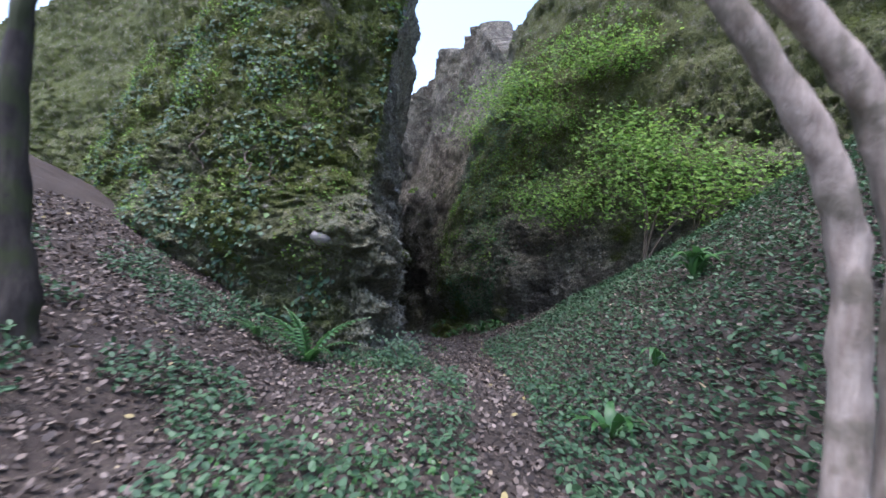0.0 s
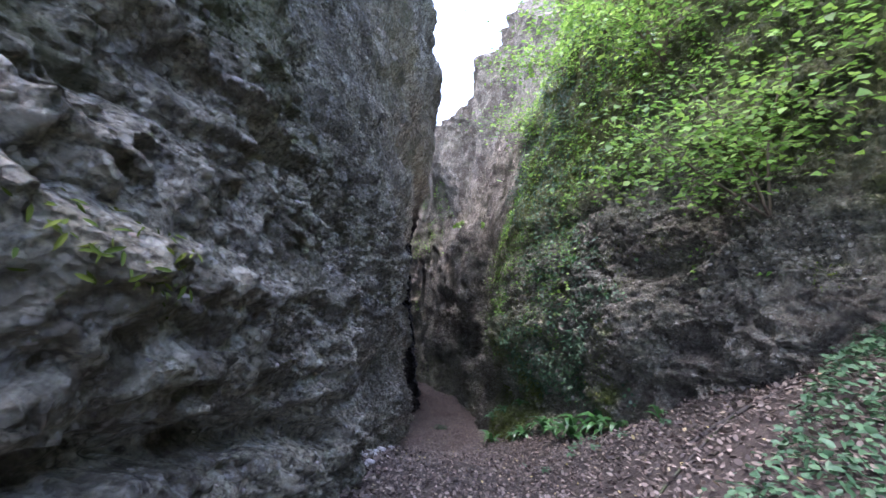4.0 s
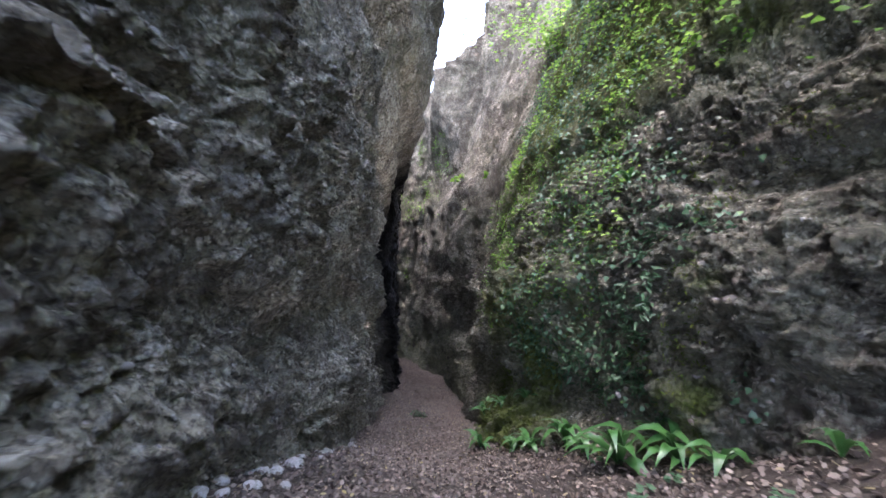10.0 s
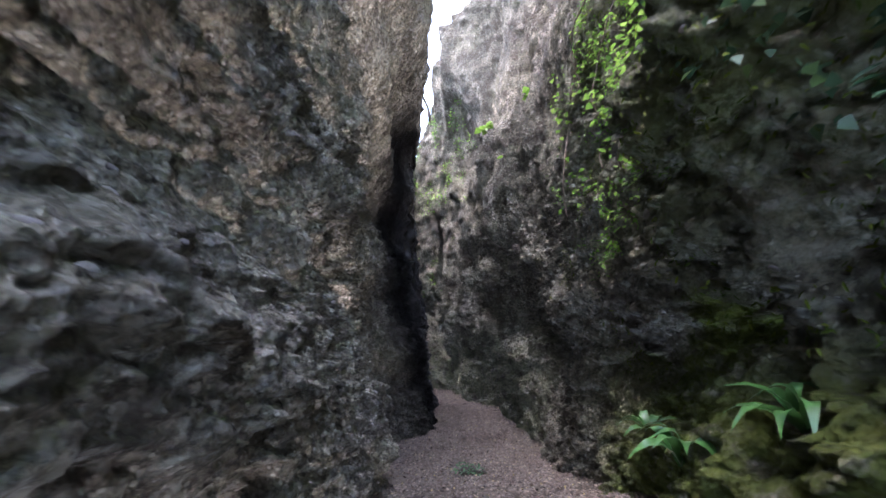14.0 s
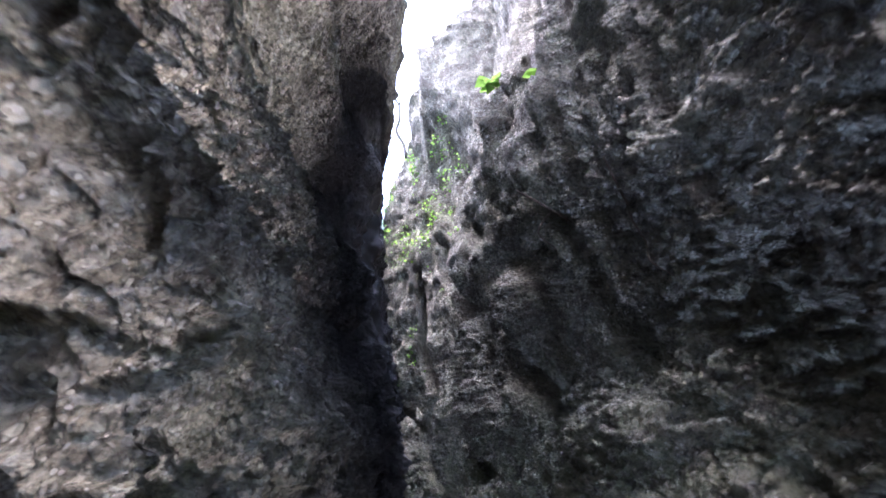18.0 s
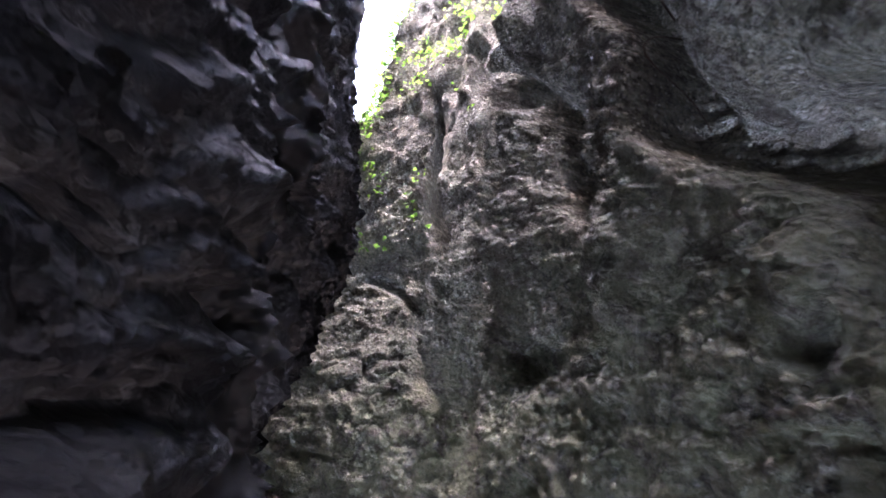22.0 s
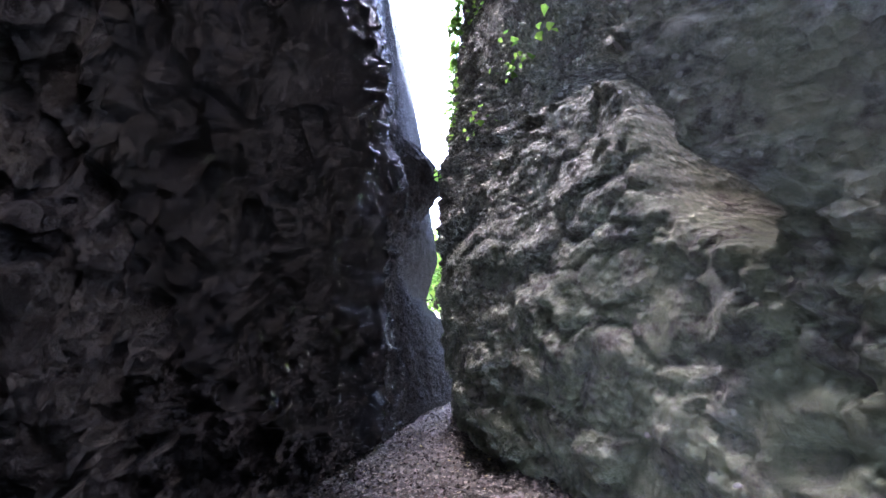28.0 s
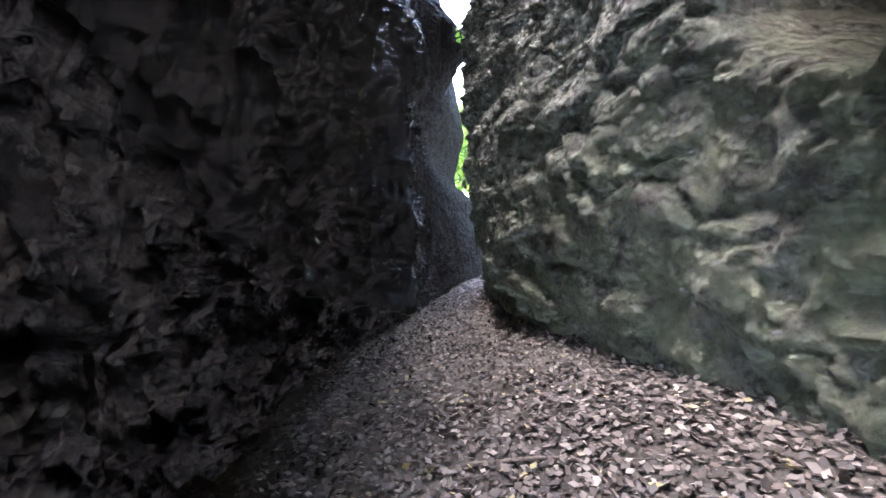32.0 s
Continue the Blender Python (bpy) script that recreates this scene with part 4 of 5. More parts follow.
# ---- ferns ----
def frond_mesh(length, width, arch, wave, seed):
    """A strap-shaped frond with a raised midrib and a wavy rim."""
    n = 9
    co, fc = [], []
    for k in range(n + 1):
        t = k / n
        w = width * (0.35 + 0.9 * math.sin(math.pi * min(1, t * 0.9 + 0.08))) * (1 - t ** 5) * 0.62
        out, up = length * (t * (1 - 0.25 * arch * t)), length * arch * (t * 0.95 - 1.05 * t * t)
        for side, lift in ((-1, 0.0), (0, -0.25), (1, 0.0)):
            wv = wave * width * math.sin(t * 26 + seed + side) * abs(side)
            co.append((side * (w + wv * 0.3), out, up + lift * w + wv))
    for k in range(n):
        for j in (0, 1):
            q = k * 3 + j
            fc.append((q, q + 1, q + 4, q + 3))
    return np.array(co), np.array(fc)


FRONDS = []
for k in range(6):
    c, f = frond_mesh(1.0, 0.115, 0.75 + 0.18 * k, 0.12, k * 1.7)
    FRONDS.append(mesh_from("frond", c, f, FERN))


def strap_fern(at, count, length, lean=(0, 0), label="glossy green strap-leaved fern rooted at the foot of the rock", group="strap ferns", up=0):
    """A tuft of strap fronds that arch out of one crown."""
    root = thing("strap_fern", at, label, "fern", group)
    for k in range(count):
        ob = part("frond", FRONDS[int(rng.integers(0, 6))], FERN, root)
        az = 2 * math.pi * (k + rng.uniform(-0.3, 0.3)) / count
        dirx, diry = math.cos(az) + lean[0], math.sin(az) + lean[1]
        L = length * rng.uniform(0.7, 1.15)
        ob.matrix_local = Matrix.Rotation(math.atan2(diry, dirx) - math.pi / 2, 4, "Z") @ Matrix.Rotation(radians(rng.uniform(5, 45) + up), 4, "X") @ Matrix.Rotation(radians(rng.uniform(-20, 20)), 4, "Y") @ Matrix.Diagonal((L, L, L, 1))
    return root


def pinnate_frond(length, width, pairs):
    """A frond of paired leaflets on one midrib."""
    co, fc = [], []
    for k in range(pairs + 1):
        q = k / pairs
        co.append((0, length * q, length * (0.55 * q - 0.62 * q * q)))
    for k in range(pairs):
        q = (k + 0.8) / pairs
        y, up = length * q, length * (0.55 * q - 0.62 * q * q)
        w = width * math.sin(math.pi * min(1.0, 0.25 + 0.8 * q)) + 0.01
        b = length / pairs * 0.42
        for sd in (-1, 1):
            i = len(co)
            co += [(sd * w * 0.6, y - b * 0.9, up + 0.01), (sd * w, y + b * 0.6, up - 0.02), (sd * w * 0.5, y + b * 0.8, up)]
            fc += [(k, i, i + 1), (k, i + 1, i + 2), (k, i + 2, k + 1)]
    return mesh_from("frond", np.array(co), np.array(fc), FERN, False)


PINNATE = [pinnate_frond(1.0, 0.15, 15), pinnate_frond(1.0, 0.13, 18)]


def pinnate_fern(at, ways, length, label="light green pinnate fern beside the mossy boulder", group="pinnate ferns"):
    root = thing("pinnate_fern", at, label, "fern", group)
    for az, tilt, k in ways:
        ob = part("frond", PINNATE[k % 2], FERN, root)
        L = length * rng.uniform(0.85, 1.15)
        ob.matrix_local = Matrix.Rotation(radians(az), 4, "Z") @ Matrix.Rotation(radians(tilt), 4, "X") @ Matrix.Diagonal((L, L, L, 1))
    return root


def foot(side_info, s, out=0.12):
    """Ground spot just off the foot of a wall."""
    z = 1.0
    for _ in range(4):
        p, n = wall_spot(side_info, s, z)
        h = math.hypot(n[0], n[1]) + 1e-6
        x, y = p[0] + n[0] / h * out, p[1] + n[1] / h * out
        z = ground_at(x, y) - float(sink(y))
    return (x, y, ground_at(x, y))


for s, cnt, L in ((19.9, 11, 0.55), (19.4, 10, 0.56), (18.9, 8, 0.45), (18.3, 13, 0.74), (17.75, 12, 0.72), (17.2, 8, 0.52), (20.6, 8, 0.48), (16.5, 5, 0.36), (21.3, 8, 0.5), (22.0, 7, 0.45)):
    strap_fern(foot(info_r, s), cnt, L, (-0.5, -0.5))
strap_fern(gz(2.95, 1.45), 15, 0.7, (-0.1, -0.1), "bright green strap-leaved fern on the herb-covered bank", "strap ferns", 28)
strap_fern(gz(1.15, -1.0), 8, 0.5, (0, -0.2), "blue-green strap-leaved fern beside the path", "strap ferns")
strap_fern(gz(1.8, -0.2), 6, 0.4, (0, -0.2), "blue-green strap-leaved fern beside the path", "strap ferns")
pinnate_fern(gz(-2.0, 0.7, 0.05), ((80, 38, 0), (55, 45, 1), (-60, 42, 0), (-100, 30, 1), (-140, 25, 0), (120, 35, 1)), 0.85)
pinnate_fern(gz(-2.8, 0.9, 0.03), ((70, 30, 0), (110, 30, 1), (-160, 25, 0)), 0.5)
p, n = wall_spot(info_r, 19.0, 4.6)
strap_fern(p, 9, 0.34, (n[0], n[1]), "strap-leaved fern growing out of the ivy on the rock face", "strap ferns")
p, n = wall_spot(info_r, 20.3, 4.3)
strap_fern(p, 7, 0.3, (n[0], n[1]), "strap-leaved fern growing out of the ivy on the rock face", "strap ferns")
for s, z in ((23.2, 1.1), (20.5, 2.25), (22.2, 1.0), (21.5, 1.25), (21.0, 1.5)):
    p, n = wall_spot(info_r, s, z)
    strap_fern(p, 8, 0.42, (n[0], n[1]), "small strap-leaved fern rooted in a crack of the damp rock", "strap ferns")


# ---- ivy, creepers and moss on the rock ----
def spread_on_wall(info, s0, s1, z0, z1, count, keep, seed):
    s, z = rng.uniform(s0, s1, count), rng.uniform(z0, z1, count)
    ok = keep(s, z, fbm(np.c_[s, z, 0 * s] * 1.3, 3, seed))
    return s[ok], z[ok]


def ivy_keep(s, z, n):
    centre = 19.1 + 0.42 * (z - 2.5)
    across = np.abs(s - centre) / (1.5 + 0.3 * (z - 2))
    return (n > -0.25 + 1.1 * (across - 0.55)) & (across < 1.25) & (z > 1.9 + 0.25 * np.sin(s * 2))


s, z = spread_on_wall(info_r, 16, 27.5, 1.7, 12.5, 26000, ivy_keep, 201)
p, n = wall_spots(info_r, s, z)
tagged(new("ivy", leaf_cloud("ivy", p + n * rng.uniform(0.01, 0.12, (len(p), 1)), n + (0, 0, 0.5), 0.06, IVY, "lobed", 0.7, 0.5, 0.35)), "dark glossy ivy hanging over the rock face", "ivy", kind="stuff")
s, z = spread_on_wall(info_r, 14, 26, 3.8, 13, 15000, lambda s, z, n: n > 0.3 - 0.05 * (z - 4) + 0.35 * (s < 18.6) * (z < 6.5), 222)
p, n = wall_spots(info_r, s, z)
tagged(new("creeper", leaf_cloud("creeper", p + n * rng.uniform(0.02, 0.22, (len(p), 1)), n * 0.4 + (0, 0, 0.9), 0.07, BRIGHT, "lobed", 0.4, 0.7, 0.35)), "yellow-green creeper leaves on the upper rock face", "creeper", kind="stuff")
s, z = spread_on_wall(info_r, 19.5, 24.8, 2.8, 7.5, 9000, lambda s, z, n: n > 0.0, 226)
p, n = wall_spots(info_r, s, z)
tagged(new("creeper", leaf_cloud("creeper", p + n * rng.uniform(0.02, 0.12, (len(p), 1)), n * 0.4 + (0, 0, 0.9), 0.045, BRIGHT, "oval", 0.6, 0.7, 0.4)), "small yellow-green leaves on the mossy overhang", "creeper", kind="stuff")
# rosettes of narrow leaves low in the ivy
s, z = spread_on_wall(info_r, 18.0, 20.9, 1.9, 4.2, 330, lambda s, z, n: n > 0.0, 230)
p, n = wall_spots(info_r, s, z)
pl = np.repeat(p, 8, 0) + rng.normal(0, 0.05, (len(p) * 8, 3)) + np.repeat(n, 8, 0) * 0.1
tagged(new("spurge", leaf_cloud("spurge", pl, np.repeat(n, 8, 0) * 0.5 + (0, 0, 0.7), 0.1, HERB, "long", 0.1, 0.9, 0.3)), "blue-green narrow-leaved spurge tufts in the ivy", "herb", kind="stuff")


def tufts(info, name, label, s0, s1, z0, z1, count, keep, seed, size, mat=MOSS, shape="long"):
    s, z = spread_on_wall(info, s0, s1, z0, z1, count, keep, seed)
    p, n = wall_spots(info, s, z)
    tagged(new(name, leaf_cloud(name, p + n * rng.uniform(0.0, 0.03, (len(p), 1)), n + (0, 0, 0.4), size, mat, shape, 0.5, 0.8, 0.7)), label, "moss", kind="stuff")


tufts(info_r, "moss", "yellow-green moss cushions on the overhanging rock", 14.5, 25.5, 1.6, 7.5, 30000, lambda s, z, n: n > 0.32 + 0.25 * (s < 19.3) - 0.6 * np.exp(-((s - 21.7) / 1.7) ** 2 - ((z - 4.0) / 1.3) ** 2), 240, 0.045)
tufts(info_l, "moss", "olive moss covering the boulder's face", 3, 20.5, 2.0, 9, 34000, lambda s, z, n: n > 0.12 - 0.1 * (z > 4.2) + 0.35 * (s > 18.6) * (z < 4.6), 241, 0.06)
s, z = spread_on_wall(info_l, 4, 18.2, 1.7, 8.5, 17000, lambda s, z, n: n > 0.0, 242)
p, n = wall_spots(info_l, s, z)
tagged(new("ivy", leaf_cloud("ivy", p + n * rng.uniform(0.01, 0.1, (len(p), 1)), n + (0, 0, 0.6), 0.075, IVY, "lobed", 0.6, 0.5, 0.3)), "small dark ivy leaves on the mossy boulder", "ivy", kind="stuff")
s, z = spread_on_wall(info_l, 4, 18.6, 2.6, 9, 16000, lambda s, z, n: n > 0.22, 247)
p, n = wall_spots(info_l, s, z)
tagged(new("creeper", leaf_cloud("creeper", p + n * rng.uniform(0.02, 0.16, (len(p), 1)), n * 0.4 + (0, 0, 0.9), 0.055, BRIGHT, "oval", 0.4, 0.7, 0.4)), "yellow-green small-leaved plants on the mossy boulder", "creeper", kind="stuff")
# green fringe on the far rims
s, z = spread_on_wall(info_r, 39, 52, 4.5, 13.5, 9000, lambda s, z, n: n + 0.12 * (z - 6.5) + 0.1 * (s - 43) > 0.45, 243)
p, n = wall_spots(info_r, s, z)
tagged(new("creeper", leaf_cloud("creeper", p + n * rng.uniform(0.02, 0.25, (len(p), 1)), n * 0.3 + (0, 0, 0.9), 0.09, BRIGHT, "lobed", 0.5, 0.7, 0.4)), "sunlit creeper on the high rim of the cleft", "creeper", kind="stuff")


def hanging_root(info, s0, z0, length, r, drift, label, name="hanging_root"):
    pts = []
    for k in range(8):
        t = k / 7
        p, n = wall_spot(info, s0 + drift * t + 0.12 * math.sin(5 * t + s0), z0 - length * t)
        pts.append(p + n * (0.05 + 0.06 * math.sin(3 * t)))
    at = pts[0]
    root = thing(name, at, label, "root", "hanging roots")
    line = bend(local(pts, at), 4)
    part("strand", tube(line, [r * (1 - 0.65 * k / len(line)) for k in range(len(line))], 5, 0.3), ROOT, root)


for s0, z0, L, r, dr in ((24.6, 6.6, 3.0, 0.018, 0.5), (25.1, 7.0, 2.6, 0.014, 0.2), (24.0, 5.8, 2.2, 0.012, -0.3), (22.6, 5.0, 1.8, 0.012, 0.4), (33.7, 6.0, 2.6, 0.02, -0.4), (34.0, 5.6, 2.1, 0.014, 0.2),
                         (31.6, 5.0, 1.9, 0.016, 0.3), (36.2, 5.6, 1.9, 0.014, 0.1)):
    hanging_root(info_r, s0, z0, L, r, dr, "thin brown root hanging down the rock face")
for s0, z0, L, r, dr in ((15.8, 4.7, 0.9, 0.02, 0.3), (16.5, 4.4, 0.8, 0.014, -0.2), (14.2, 5.3, 1.1, 0.018, 0.4)):
    hanging_root(info_l, s0, z0, L, r, dr, "twisted brown root on the mossy boulder")
# ---- loose ground things ----
def stone_mesh(seed, flat=0.7, sub=2):
    bm = bmesh.new()
    bmesh.ops.create_icosphere(bm, subdivisions=sub, radius=1.0)
    for v in bm.verts:
        q = v.co.normalized()
        k = 1 + 0.28 * noise.noise(q * 1.3 + Vector((seed * 7.1, 0, 0))) + 0.1 * noise.noise(q * 3.1 + Vector((0, seed * 3.3, 0)))
        v.co = Vector((q.x * k, q.y * k * 0.85, q.z * k * flat))
    me = bpy.data.meshes.new("stone")
    bm.to_mesh(me)
    bm.free()
    me.polygons.foreach_set("use_smooth", np.ones(len(me.polygons), bool))
    return me


def block_mesh(seed):
    """An angular, slightly worn block."""
    g = np.random.default_rng(seed)
    bm = bmesh.new()
    for v in g.uniform(-1, 1, (16, 3)) * (1, 0.9, 0.8):
        bm.verts.new(v)
    hull = bmesh.ops.convex_hull(bm, input=bm.verts)
    bmesh.ops.delete(bm, geom=[v for v in bm.verts if not v.link_faces], context="VERTS")
    bmesh.ops.bevel(bm, geom=bm.edges, offset=0.06, segments=2, affect="EDGES")
    return bm


STONES = [stone_mesh(k, 0.55 + 0.07 * (k % 4)) for k in range(8)]


def loose_stone(at, size, mat, label, group, k, name="stone"):
    me = STONES[k % 8] if mat is PEBBLE else STONES[k % 8].copy()
    if not me.materials:
        me.materials.append(mat)
    ob = new(name, me)
    ob.matrix_world = Matrix.Translation(at) @ Matrix.Rotation(rng.uniform(0, 6.28), 4, "Z") @ Matrix.Diagonal((size, size, size, 1))
    return tagged(ob, label, "stone", group)


for k, s in enumerate(np.linspace(24.6, 31.2, 46)):
    x, y, z = foot(info_l, s + rng.normal(0, 0.06), abs(rng.normal(0.08, 0.09)))
    loose_stone((x, y, z + 0.01), rng.uniform(0.035, 0.085) * (1.5 if k % 11 == 3 else 1), CHALK, "pale limestone lump at the foot of the rock wall", "pale stones along the wall", k)
hx, hy = -3.58, 17.62
loose_stone((hx, hy, ground_at(hx, hy) + 0.02), 0.17, BARK_DARK, "dark moss-topped stone half sunk in the path", "stones in the path", 3)
loose_stone((hx + 0.2, hy + 0.15, ground_at(hx + 0.2, hy + 0.15)), 0.1, BARK_DARK, "dark moss-topped stone half sunk in the path", "stones in the path", 5)
q = np.array([hx, hy, ground_at(hx, hy) + 0.1]) + rng.normal(0, 1, (240, 3)) * (0.11, 0.09, 0.02)
tagged(new("moss", leaf_cloud("moss", q, np.tile((0.0, 0, 1), (240, 1)), 0.05, HERB, "oval", 0.2, 0.9, 0.5)), "green moss and liverwort on a sunken stone", "moss", kind="stuff")


def stick(pts, r, label, mat=ROOT, name="fallen_branch"):
    at = pts[0]
    root = thing(name, at, label, "branch", "fallen branches")
    line = bend(local(pts, at), 4)
    part("wood", tube(line, [r * (1 - 0.5 * k / len(line)) for k in range(len(line))], 7, 0.3), mat, root)
    k = len(line) // 2
    part("twig", tube([line[k], line[k] + Vector((0.12, 0.05, 0.03)), line[k] + Vector((0.22, 0.14, 0.04))], [r * 0.4, r * 0.3, r * 0.15], 5), mat, root)


def on_ground(pairs, dz):
    return [(x, y, ground_at(x, y) + dz) for x, y in pairs]


stick(on_ground([(-0.95, 9.6), (-0.7, 9.75), (-0.45, 9.8)], 0.015), 0.012, "thin dark stick on the leaf litter")
stick(on_ground([(1.5, 6.6), (1.9, 6.8), (2.3, 6.9), (2.8, 7.1)], 0.015), 0.025, "dark rotting branch lying on the leaf slope", BARK_DARK)
stick(on_ground([(1.2, 7.0), (0.9, 7.5), (1.1, 8.0)], 0.02), 0.014, "bare dark stick on the leaf slope", BARK_DARK)
stick(on_ground([(0.95, 5.6), (1.3, 6.1), (1.8, 6.6), (2.1, 6.9)], 0.02), 0.014, "dark fallen branch on the upper leaf slope", BARK_DARK)
stick(on_ground([(-1.9, 8.9), (-1.7, 9.2), (-1.45, 9.35)], 0.015), 0.008, "pale stick beside the rock wall")
stick(on_ground([(-8.1, 26.9), (-7.8, 27.2), (-7.5, 27.1)], 0.012), 0.008, "thin pale stick among fallen leaves")


LEAFLET = leaf_cloud("leaf", np.zeros((1, 3)), np.array([[0.0, 0, 1]]), 1.0, HERB, "lobed", 0.0, 0.0001, 0.001)


SPRIG_LEAF = leaf_cloud("leaf", np.zeros((1, 3)), np.array([[0.0, 0, 1]]), 1.0, BRIGHT, "lobed", 0.0, 0.0001, 0.001)


def rosette(at, n, size, label="small green rosette herb growing through the leaf litter"):
    root = thing("small_herb", at, label, "plant", "small herbs in the leaf litter")
    for k in range(n):
        ob = part("leaf", LEAFLET, HERB, root)
        az, q = 2.4 * k + rng.uniform(-0.3, 0.3), size * rng.uniform(0.7, 1.2)
        ob.matrix_local = Matrix.Translation((0.05 * math.cos(az), 0.05 * math.sin(az), rng.uniform(0.03, 0.09))) @ Matrix.Rotation(az, 4, "Z") @ Matrix.Rotation(radians(rng.uniform(-30, 25)), 4, "X") @ Matrix.Diagonal((q, q, q, 1))


for x, y in ((0.68, 9.35), (0.42, 9.14), (0.92, 8.34), (0.38, 8.44), (0.62, 8.17), (0.5, 9.3), (0.3, 10.4), (1.5, 9.3), (-0.2, 9.0), (1.3, 8.0), (0.1, 8.0)):
    rosette(gz(1.2 * x + 0.12, y - 0.1), int(rng.integers(7, 12)), 0.09)


a = gz(-0.95, 1.5)
shrub("grey_bush", a, stems(a, ((-0.05, -0.05, 0.15), (-0.15, -0.1, 0.3)), ((0.05, 0.05, 0.15), (0.15, 0.15, 0.28))), "small grey-green bush at the foot of the boulder", HERB, 10, 0.04)
c = np.array(a) + (0, 0, 0.2) + rng.normal(0, 1, (500, 3)) * (0.17, 0.15, 0.11)
tagged(new("bush_leaves", leaf_cloud("bush_leaves", c, np.tile((0.0, -0.5, 0.8), (500, 1)), 0.05, IVY, "oval", 0.2, 0.9, 0.5)), "grey-green leaves of a low bush by the boulder", "bush", kind="stuff")


# ---- herb carpet and leaf litter ----
def clear_of_walls(x, y, gap=0.03):
    """Keeps ground spots between the two walls."""
    ll, _, _ = base_wall("L", None, 0.3)
    rr, _, _ = base_wall("R", None, 0.3)
    yy = np.clip(y, ll[5:, 1].min(), 38)
    m = np.argmin(np.abs(ll[:, 0] + 1.3) + np.abs(ll[:, 1] - 1.8))
    k = np.argsort(ll[m:, 1])
    xl = np.interp(y, ll[m:, 1][k], ll[m:, 0][k])
    k = np.argsort(rr[:, 1])
    xr = np.interp(y, rr[:, 1][k], rr[:, 0][k])
    front = np.interp(-x, -ll[:m, 0][np.argsort(-ll[:m, 0])], ll[:m, 1][np.argsort(-ll[:m, 0])])
    return (x < -1.3) & (y < front + 0.3) | np.where(y > 1.8, (x > xl - np.where(y > 22, 1.2, 0.25)) & (x < xr + np.where(y > 22, 1.2, 0.25)), x >= -1.3)


def litter(name, label, x0, x1, y0, y1, count, size, mat, keep, shape="curl", lift=0.03, jit=0.45, seed=300):
    x, y = rng.uniform(x0, x1, count), rng.uniform(y0, y1, count)
    n = fbm(np.c_[x, y, 0 * x] * 0.9, 3, seed)
    ok = clear_of_walls(x, y) & keep(x, y, n)
    x, y = x[ok], y[ok]
    z = ground_many(x, y) + 0.006 + rng.uniform(0.0, lift, len(x))
    me = leaf_cloud(name, np.c_[x, y, z], np.tile((0.0, 0, 1), (len(x), 1)), size, mat, shape, 0.0, 1.0, jit)
    return tagged(new(name, me), label, "leaves", kind="stuff")


litter("leaf_litter", "brown fallen leaves covering the slope and the path", -8, 7, -4, 12.5, 90000, 0.052, LITTER, lambda x, y, n: n > -1.3 + 0.9 * (np.abs(x - path_x(y) + 0.3) < 0.55) * (y > 8), seed=301)
litter("leaf_litter", "scattered brown leaves on the trodden earth", -7, 2, 10.5, 23, 110000, 0.04, LITTER, lambda x, y, n: n > -1.1, lift=0.015, jit=0.3, seed=302)
litter("leaf_litter", "thick carpet of brown and yellow leaves on the cleft's floor", -15.5, -3.5, 21.5, 31.5, 230000, 0.036, LITTER, lambda x, y, n: n > -3, "bit", lift=0.02, jit=0.35, seed=303)
litter("leaf_fragments", "small broken leaf bits on the trodden path", -7.5, 2, 7, 23.5, 50000, 0.022, LITTER, lambda x, y, n: n > -0.7, "bit", lift=0.008, jit=0.3, seed=306)
litter("herb_carpet", "low grey-green herbs and ivy covering the bank", -7, 8, -4, 10.0, 120000, 0.06, HERB,
       lambda x, y, n: (n > -1.1 + 1.55 * step(1.0, -1.0, x) + 0.8 * step(5.0, 8.0, y)) & ((x > path_x(y) + 0.3 + 0.05 * y) | (x < path_x(y) - 0.35)) & ((x > 0) | (y < 3.2)) & (y < 5.2 + 1.2 * np.clip(x - 1.5, 0, 4)), "oval", 0.16, 0.4, 304)
litter("ivy_carpet", "bright ground ivy along the path", -1.6, 2.5, -2.5, 4.5, 6000, 0.05, FERN, lambda x, y, n: (n > 0.2) & (np.abs(x - path_x(y)) > 0.3), "oval", 0.1, 0.4, 305)

# ---- light green world beyond the far end ----
def far_tree(x, y, h, r, label="leafy green tree beyond the end of the cleft"):
    at = (x, y, ground_at(x, y))
    root = thing("far_tree", at, label, "tree", "trees beyond the cleft")
    line = bend([(0, 0, -0.2), (0.2, 0.1, h * 0.4), (-0.1, 0, h * 0.85)], 4)
    part("trunk", tube(line, [0.22 - 0.15 * k / len(line) for k in range(len(line))], 8, 0.2), BARK_DARK, root)
    pl = []
    for _ in range(26):
        az, el = rng.uniform(0, 6.28), rng.uniform(-0.5, 1)
        c = Vector((math.cos(az) * r * rng.uniform(0.3, 1), math.sin(az) * r * rng.uniform(0.3, 1), h * (0.62 + 0.34 * el)))
        part("branch", tube([Vector((0, 0, h * 0.45)), c * 0.5 + Vector((0, 0, h * 0.28)), c], [0.06, 0.04, 0.015], 5), BARK_DARK, root)
        pl.append(np.array(c) + rng.normal(0, 1, (90, 3)) * (0.6, 0.6, 0.4))
    pl = np.vstack(pl)
    part("crown", leaf_cloud("crown", pl, np.tile((0.0, 0, 1), (len(pl), 1)), 0.26, BRIGHT, "lobed", 0.3, 0.8, 0.5), BRIGHT, root)


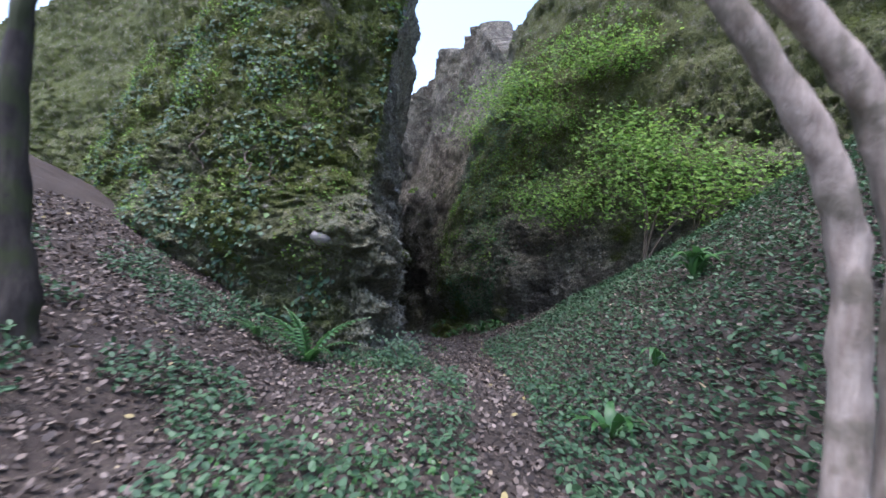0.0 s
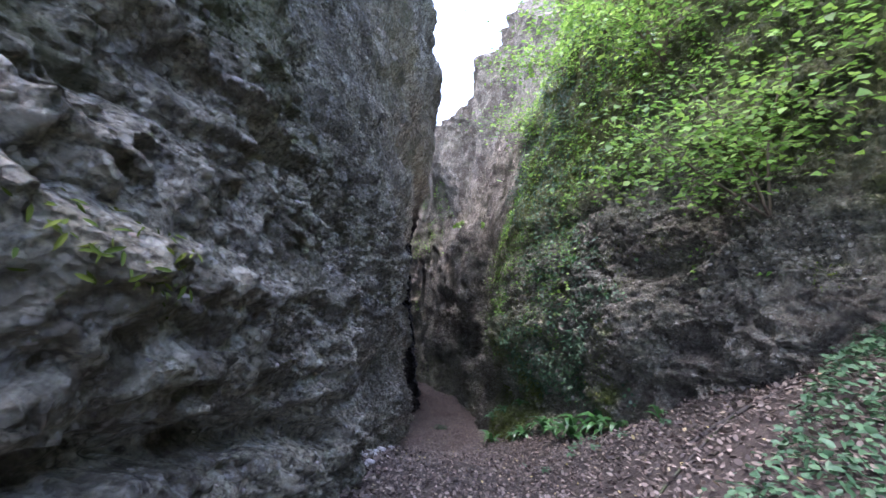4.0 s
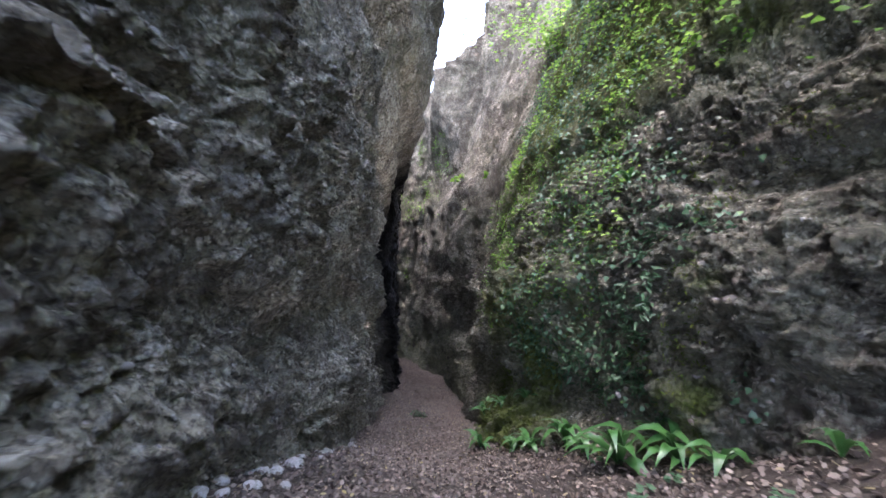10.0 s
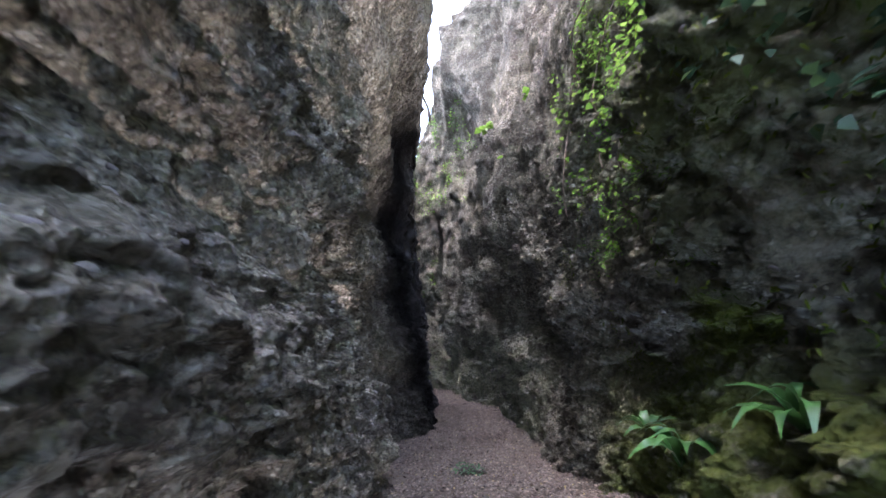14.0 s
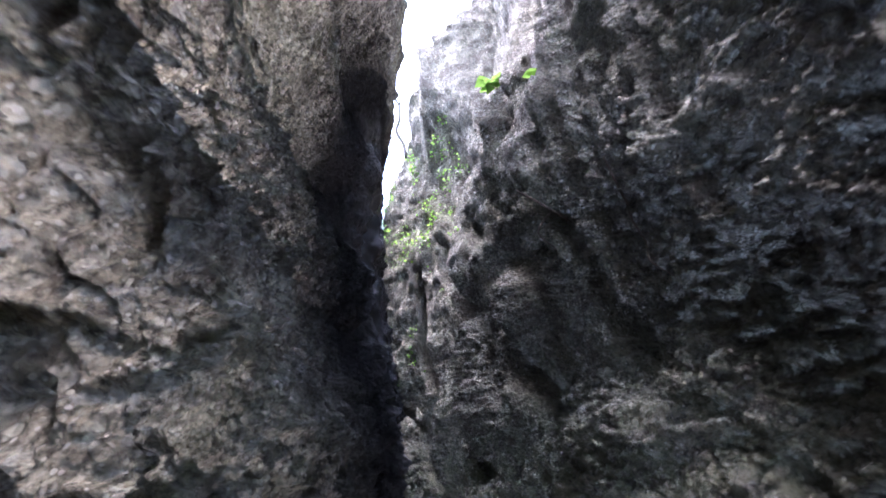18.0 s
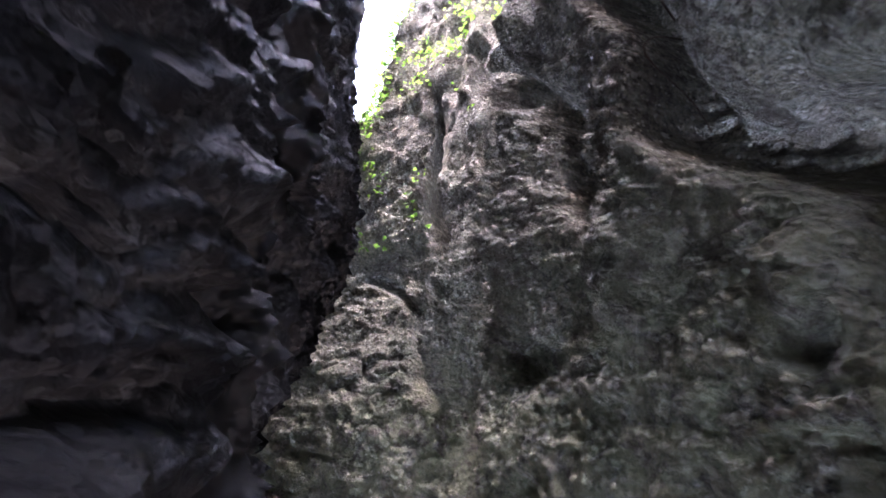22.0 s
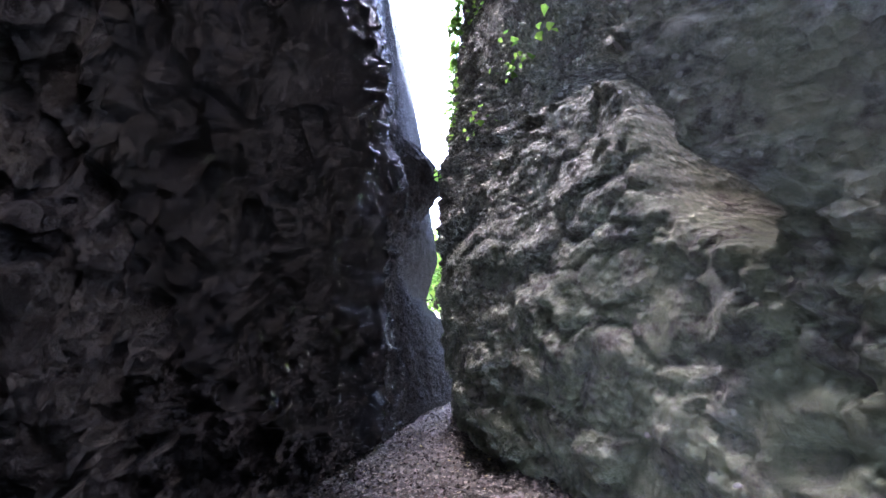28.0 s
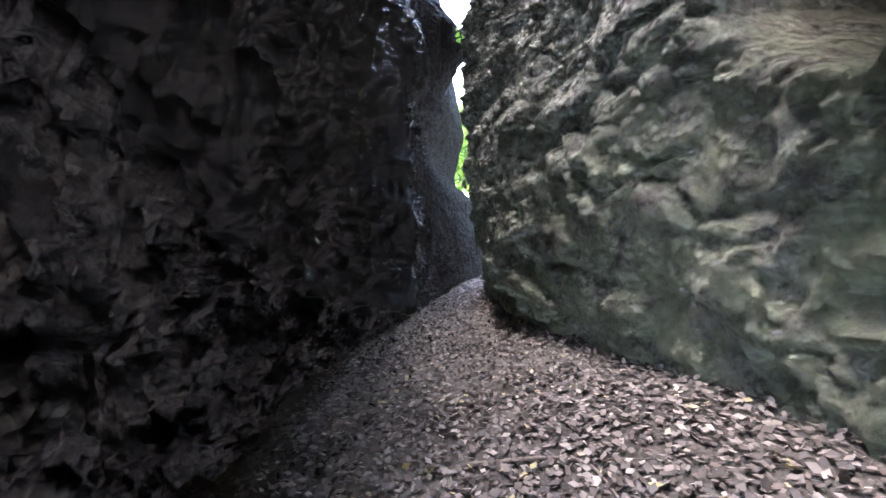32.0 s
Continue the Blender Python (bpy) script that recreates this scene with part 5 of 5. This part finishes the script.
for x, y, h, r in ((-22.5, 36.5, 7, 3), (-26.5, 37.5, 8, 3.4), (-21, 39.5, 8, 3), (-29.5, 41.5, 9, 4)):
    far_tree(x, y, h, r)


# ---- bare branch and sprigs on the high rim ----
p, n = wall_spot(info_r, 42.3, 13.6)
at = tuple(p)
root = thing("bare_branch", at, "bare crooked dark branch rooted on the high rim", "branch")
line = bend([(0, 0, 0), (-0.1, 0, 0.8), (-0.4, -0.1, 1.6), (-0.25, -0.05, 2.2), (-0.25, -0.05, 3.1), (-0.5, -0.15, 3.7), (-0.9, -0.35, 4.7), (-1.35, -0.55, 6.3)], 3)
part("limb", tube(line, [0.085 - 0.05 * k / len(line) for k in range(len(line))], 6, 0.4), BARK_DARK, root)
part("twig", tube([Vector((-0.25, -0.05, 3.1)), Vector((-0.1, 0, 4.0)), Vector((0.0, 0.05, 4.9))], [0.045, 0.035, 0.02], 5), BARK_DARK, root)
for s0, z0, size in ((35.2, 9.3, 0.22), (30.8, 8.7, 0.2), (33.0, 7.6, 0.14)):
    p, n = wall_spot(info_r, s0, z0)
    a = tuple(p)
    root = thing("sprig", a, "yellow-green leafy sprig growing from the bare rock", "plant", "sprigs on the rock")
    for k in range(5):
        e = n * rng.uniform(0.15, 0.3) + np.array((rng.normal(0, 0.12), rng.normal(0, 0.12), rng.uniform(-0.25, 0.2)))
        part("stem", tube([Vector((0, 0, 0)), Vector(e * 0.6 + (0, 0, 0.05)), Vector(e)], [0.008, 0.006, 0.004], 4), ROOT, root)
        for _ in range(5):
            ob = part("leaf", SPRIG_LEAF, BRIGHT, root)
            q = size * rng.uniform(0.5, 0.9)
            ob.matrix_local = Matrix.Translation(Vector(e * rng.uniform(0.5, 1.0))) @ Matrix.Rotation(rng.uniform(0, 6.28), 4, "Z") @ Matrix.Rotation(radians(rng.uniform(-50, 20)), 4, "X") @ Matrix.Diagonal((q, q, q, 1))


# ---- pebbles set in the near rock, as pieces of the walls ----
def set_pebbles(wall, info, n, s0, s1, z0, z1, lo, hi, seed):
    g = np.random.default_rng(seed)
    for k in range(n):
        s, z = g.uniform(s0, s1), z0 + (z1 - z0) * g.uniform(0, 1) ** 1.2
        p, nn = wall_spot(info, s, z)
        size = lo + (hi - lo) * g.uniform(0, 1) ** 2.5
        ob = new("pebble", STONES[k % 8])
        q = Vector(nn).to_track_quat("Z", "Y").to_matrix().to_4x4()
        ob.matrix_world = Matrix.Translation(p - nn * size * 0.55) @ q @ Matrix.Rotation(g.uniform(-0.5, 0.5), 4, "Z") @ Matrix.Diagonal((size * g.uniform(1.0, 1.7), size, size * 0.9, 1))
        ob.parent = wall


for st in STONES:
    if not st.materials:
        st.materials.append(PEBBLE)
set_pebbles(wall_left, info_l, 170, 19.3, 27.5, 1.4, 5.2, 0.018, 0.045, 11)
set_pebbles(wall_left, info_l, 70, 15.5, 19.5, 1.6, 4.6, 0.02, 0.05, 12)
set_pebbles(wall_left, info_l, 40, 27.5, 33, 0.5, 3.0, 0.02, 0.05, 13)
set_pebbles(wall_right, info_r, 150, 34.5, 46, 0.2, 3.2, 0.012, 0.03, 14)
set_pebbles(wall_right, info_r, 120, 15.5, 24, 1.8, 4.5, 0.025, 0.06, 15)
for s, z, size in ((18.03, 3.0, 0.17),):
    p, nn = wall_spot(info_l, s, z)
    ob = part("block", block_mesh(int(size * 100)), PEBBLE, wall_left, "large pale stone set in the conglomerate")
    ob.matrix_world = Matrix.Translation(p) @ Vector(nn).to_track_quat("Z", "Y").to_matrix().to_4x4() @ Matrix.Diagonal((size * 1.2, size, size * 0.7, 1))
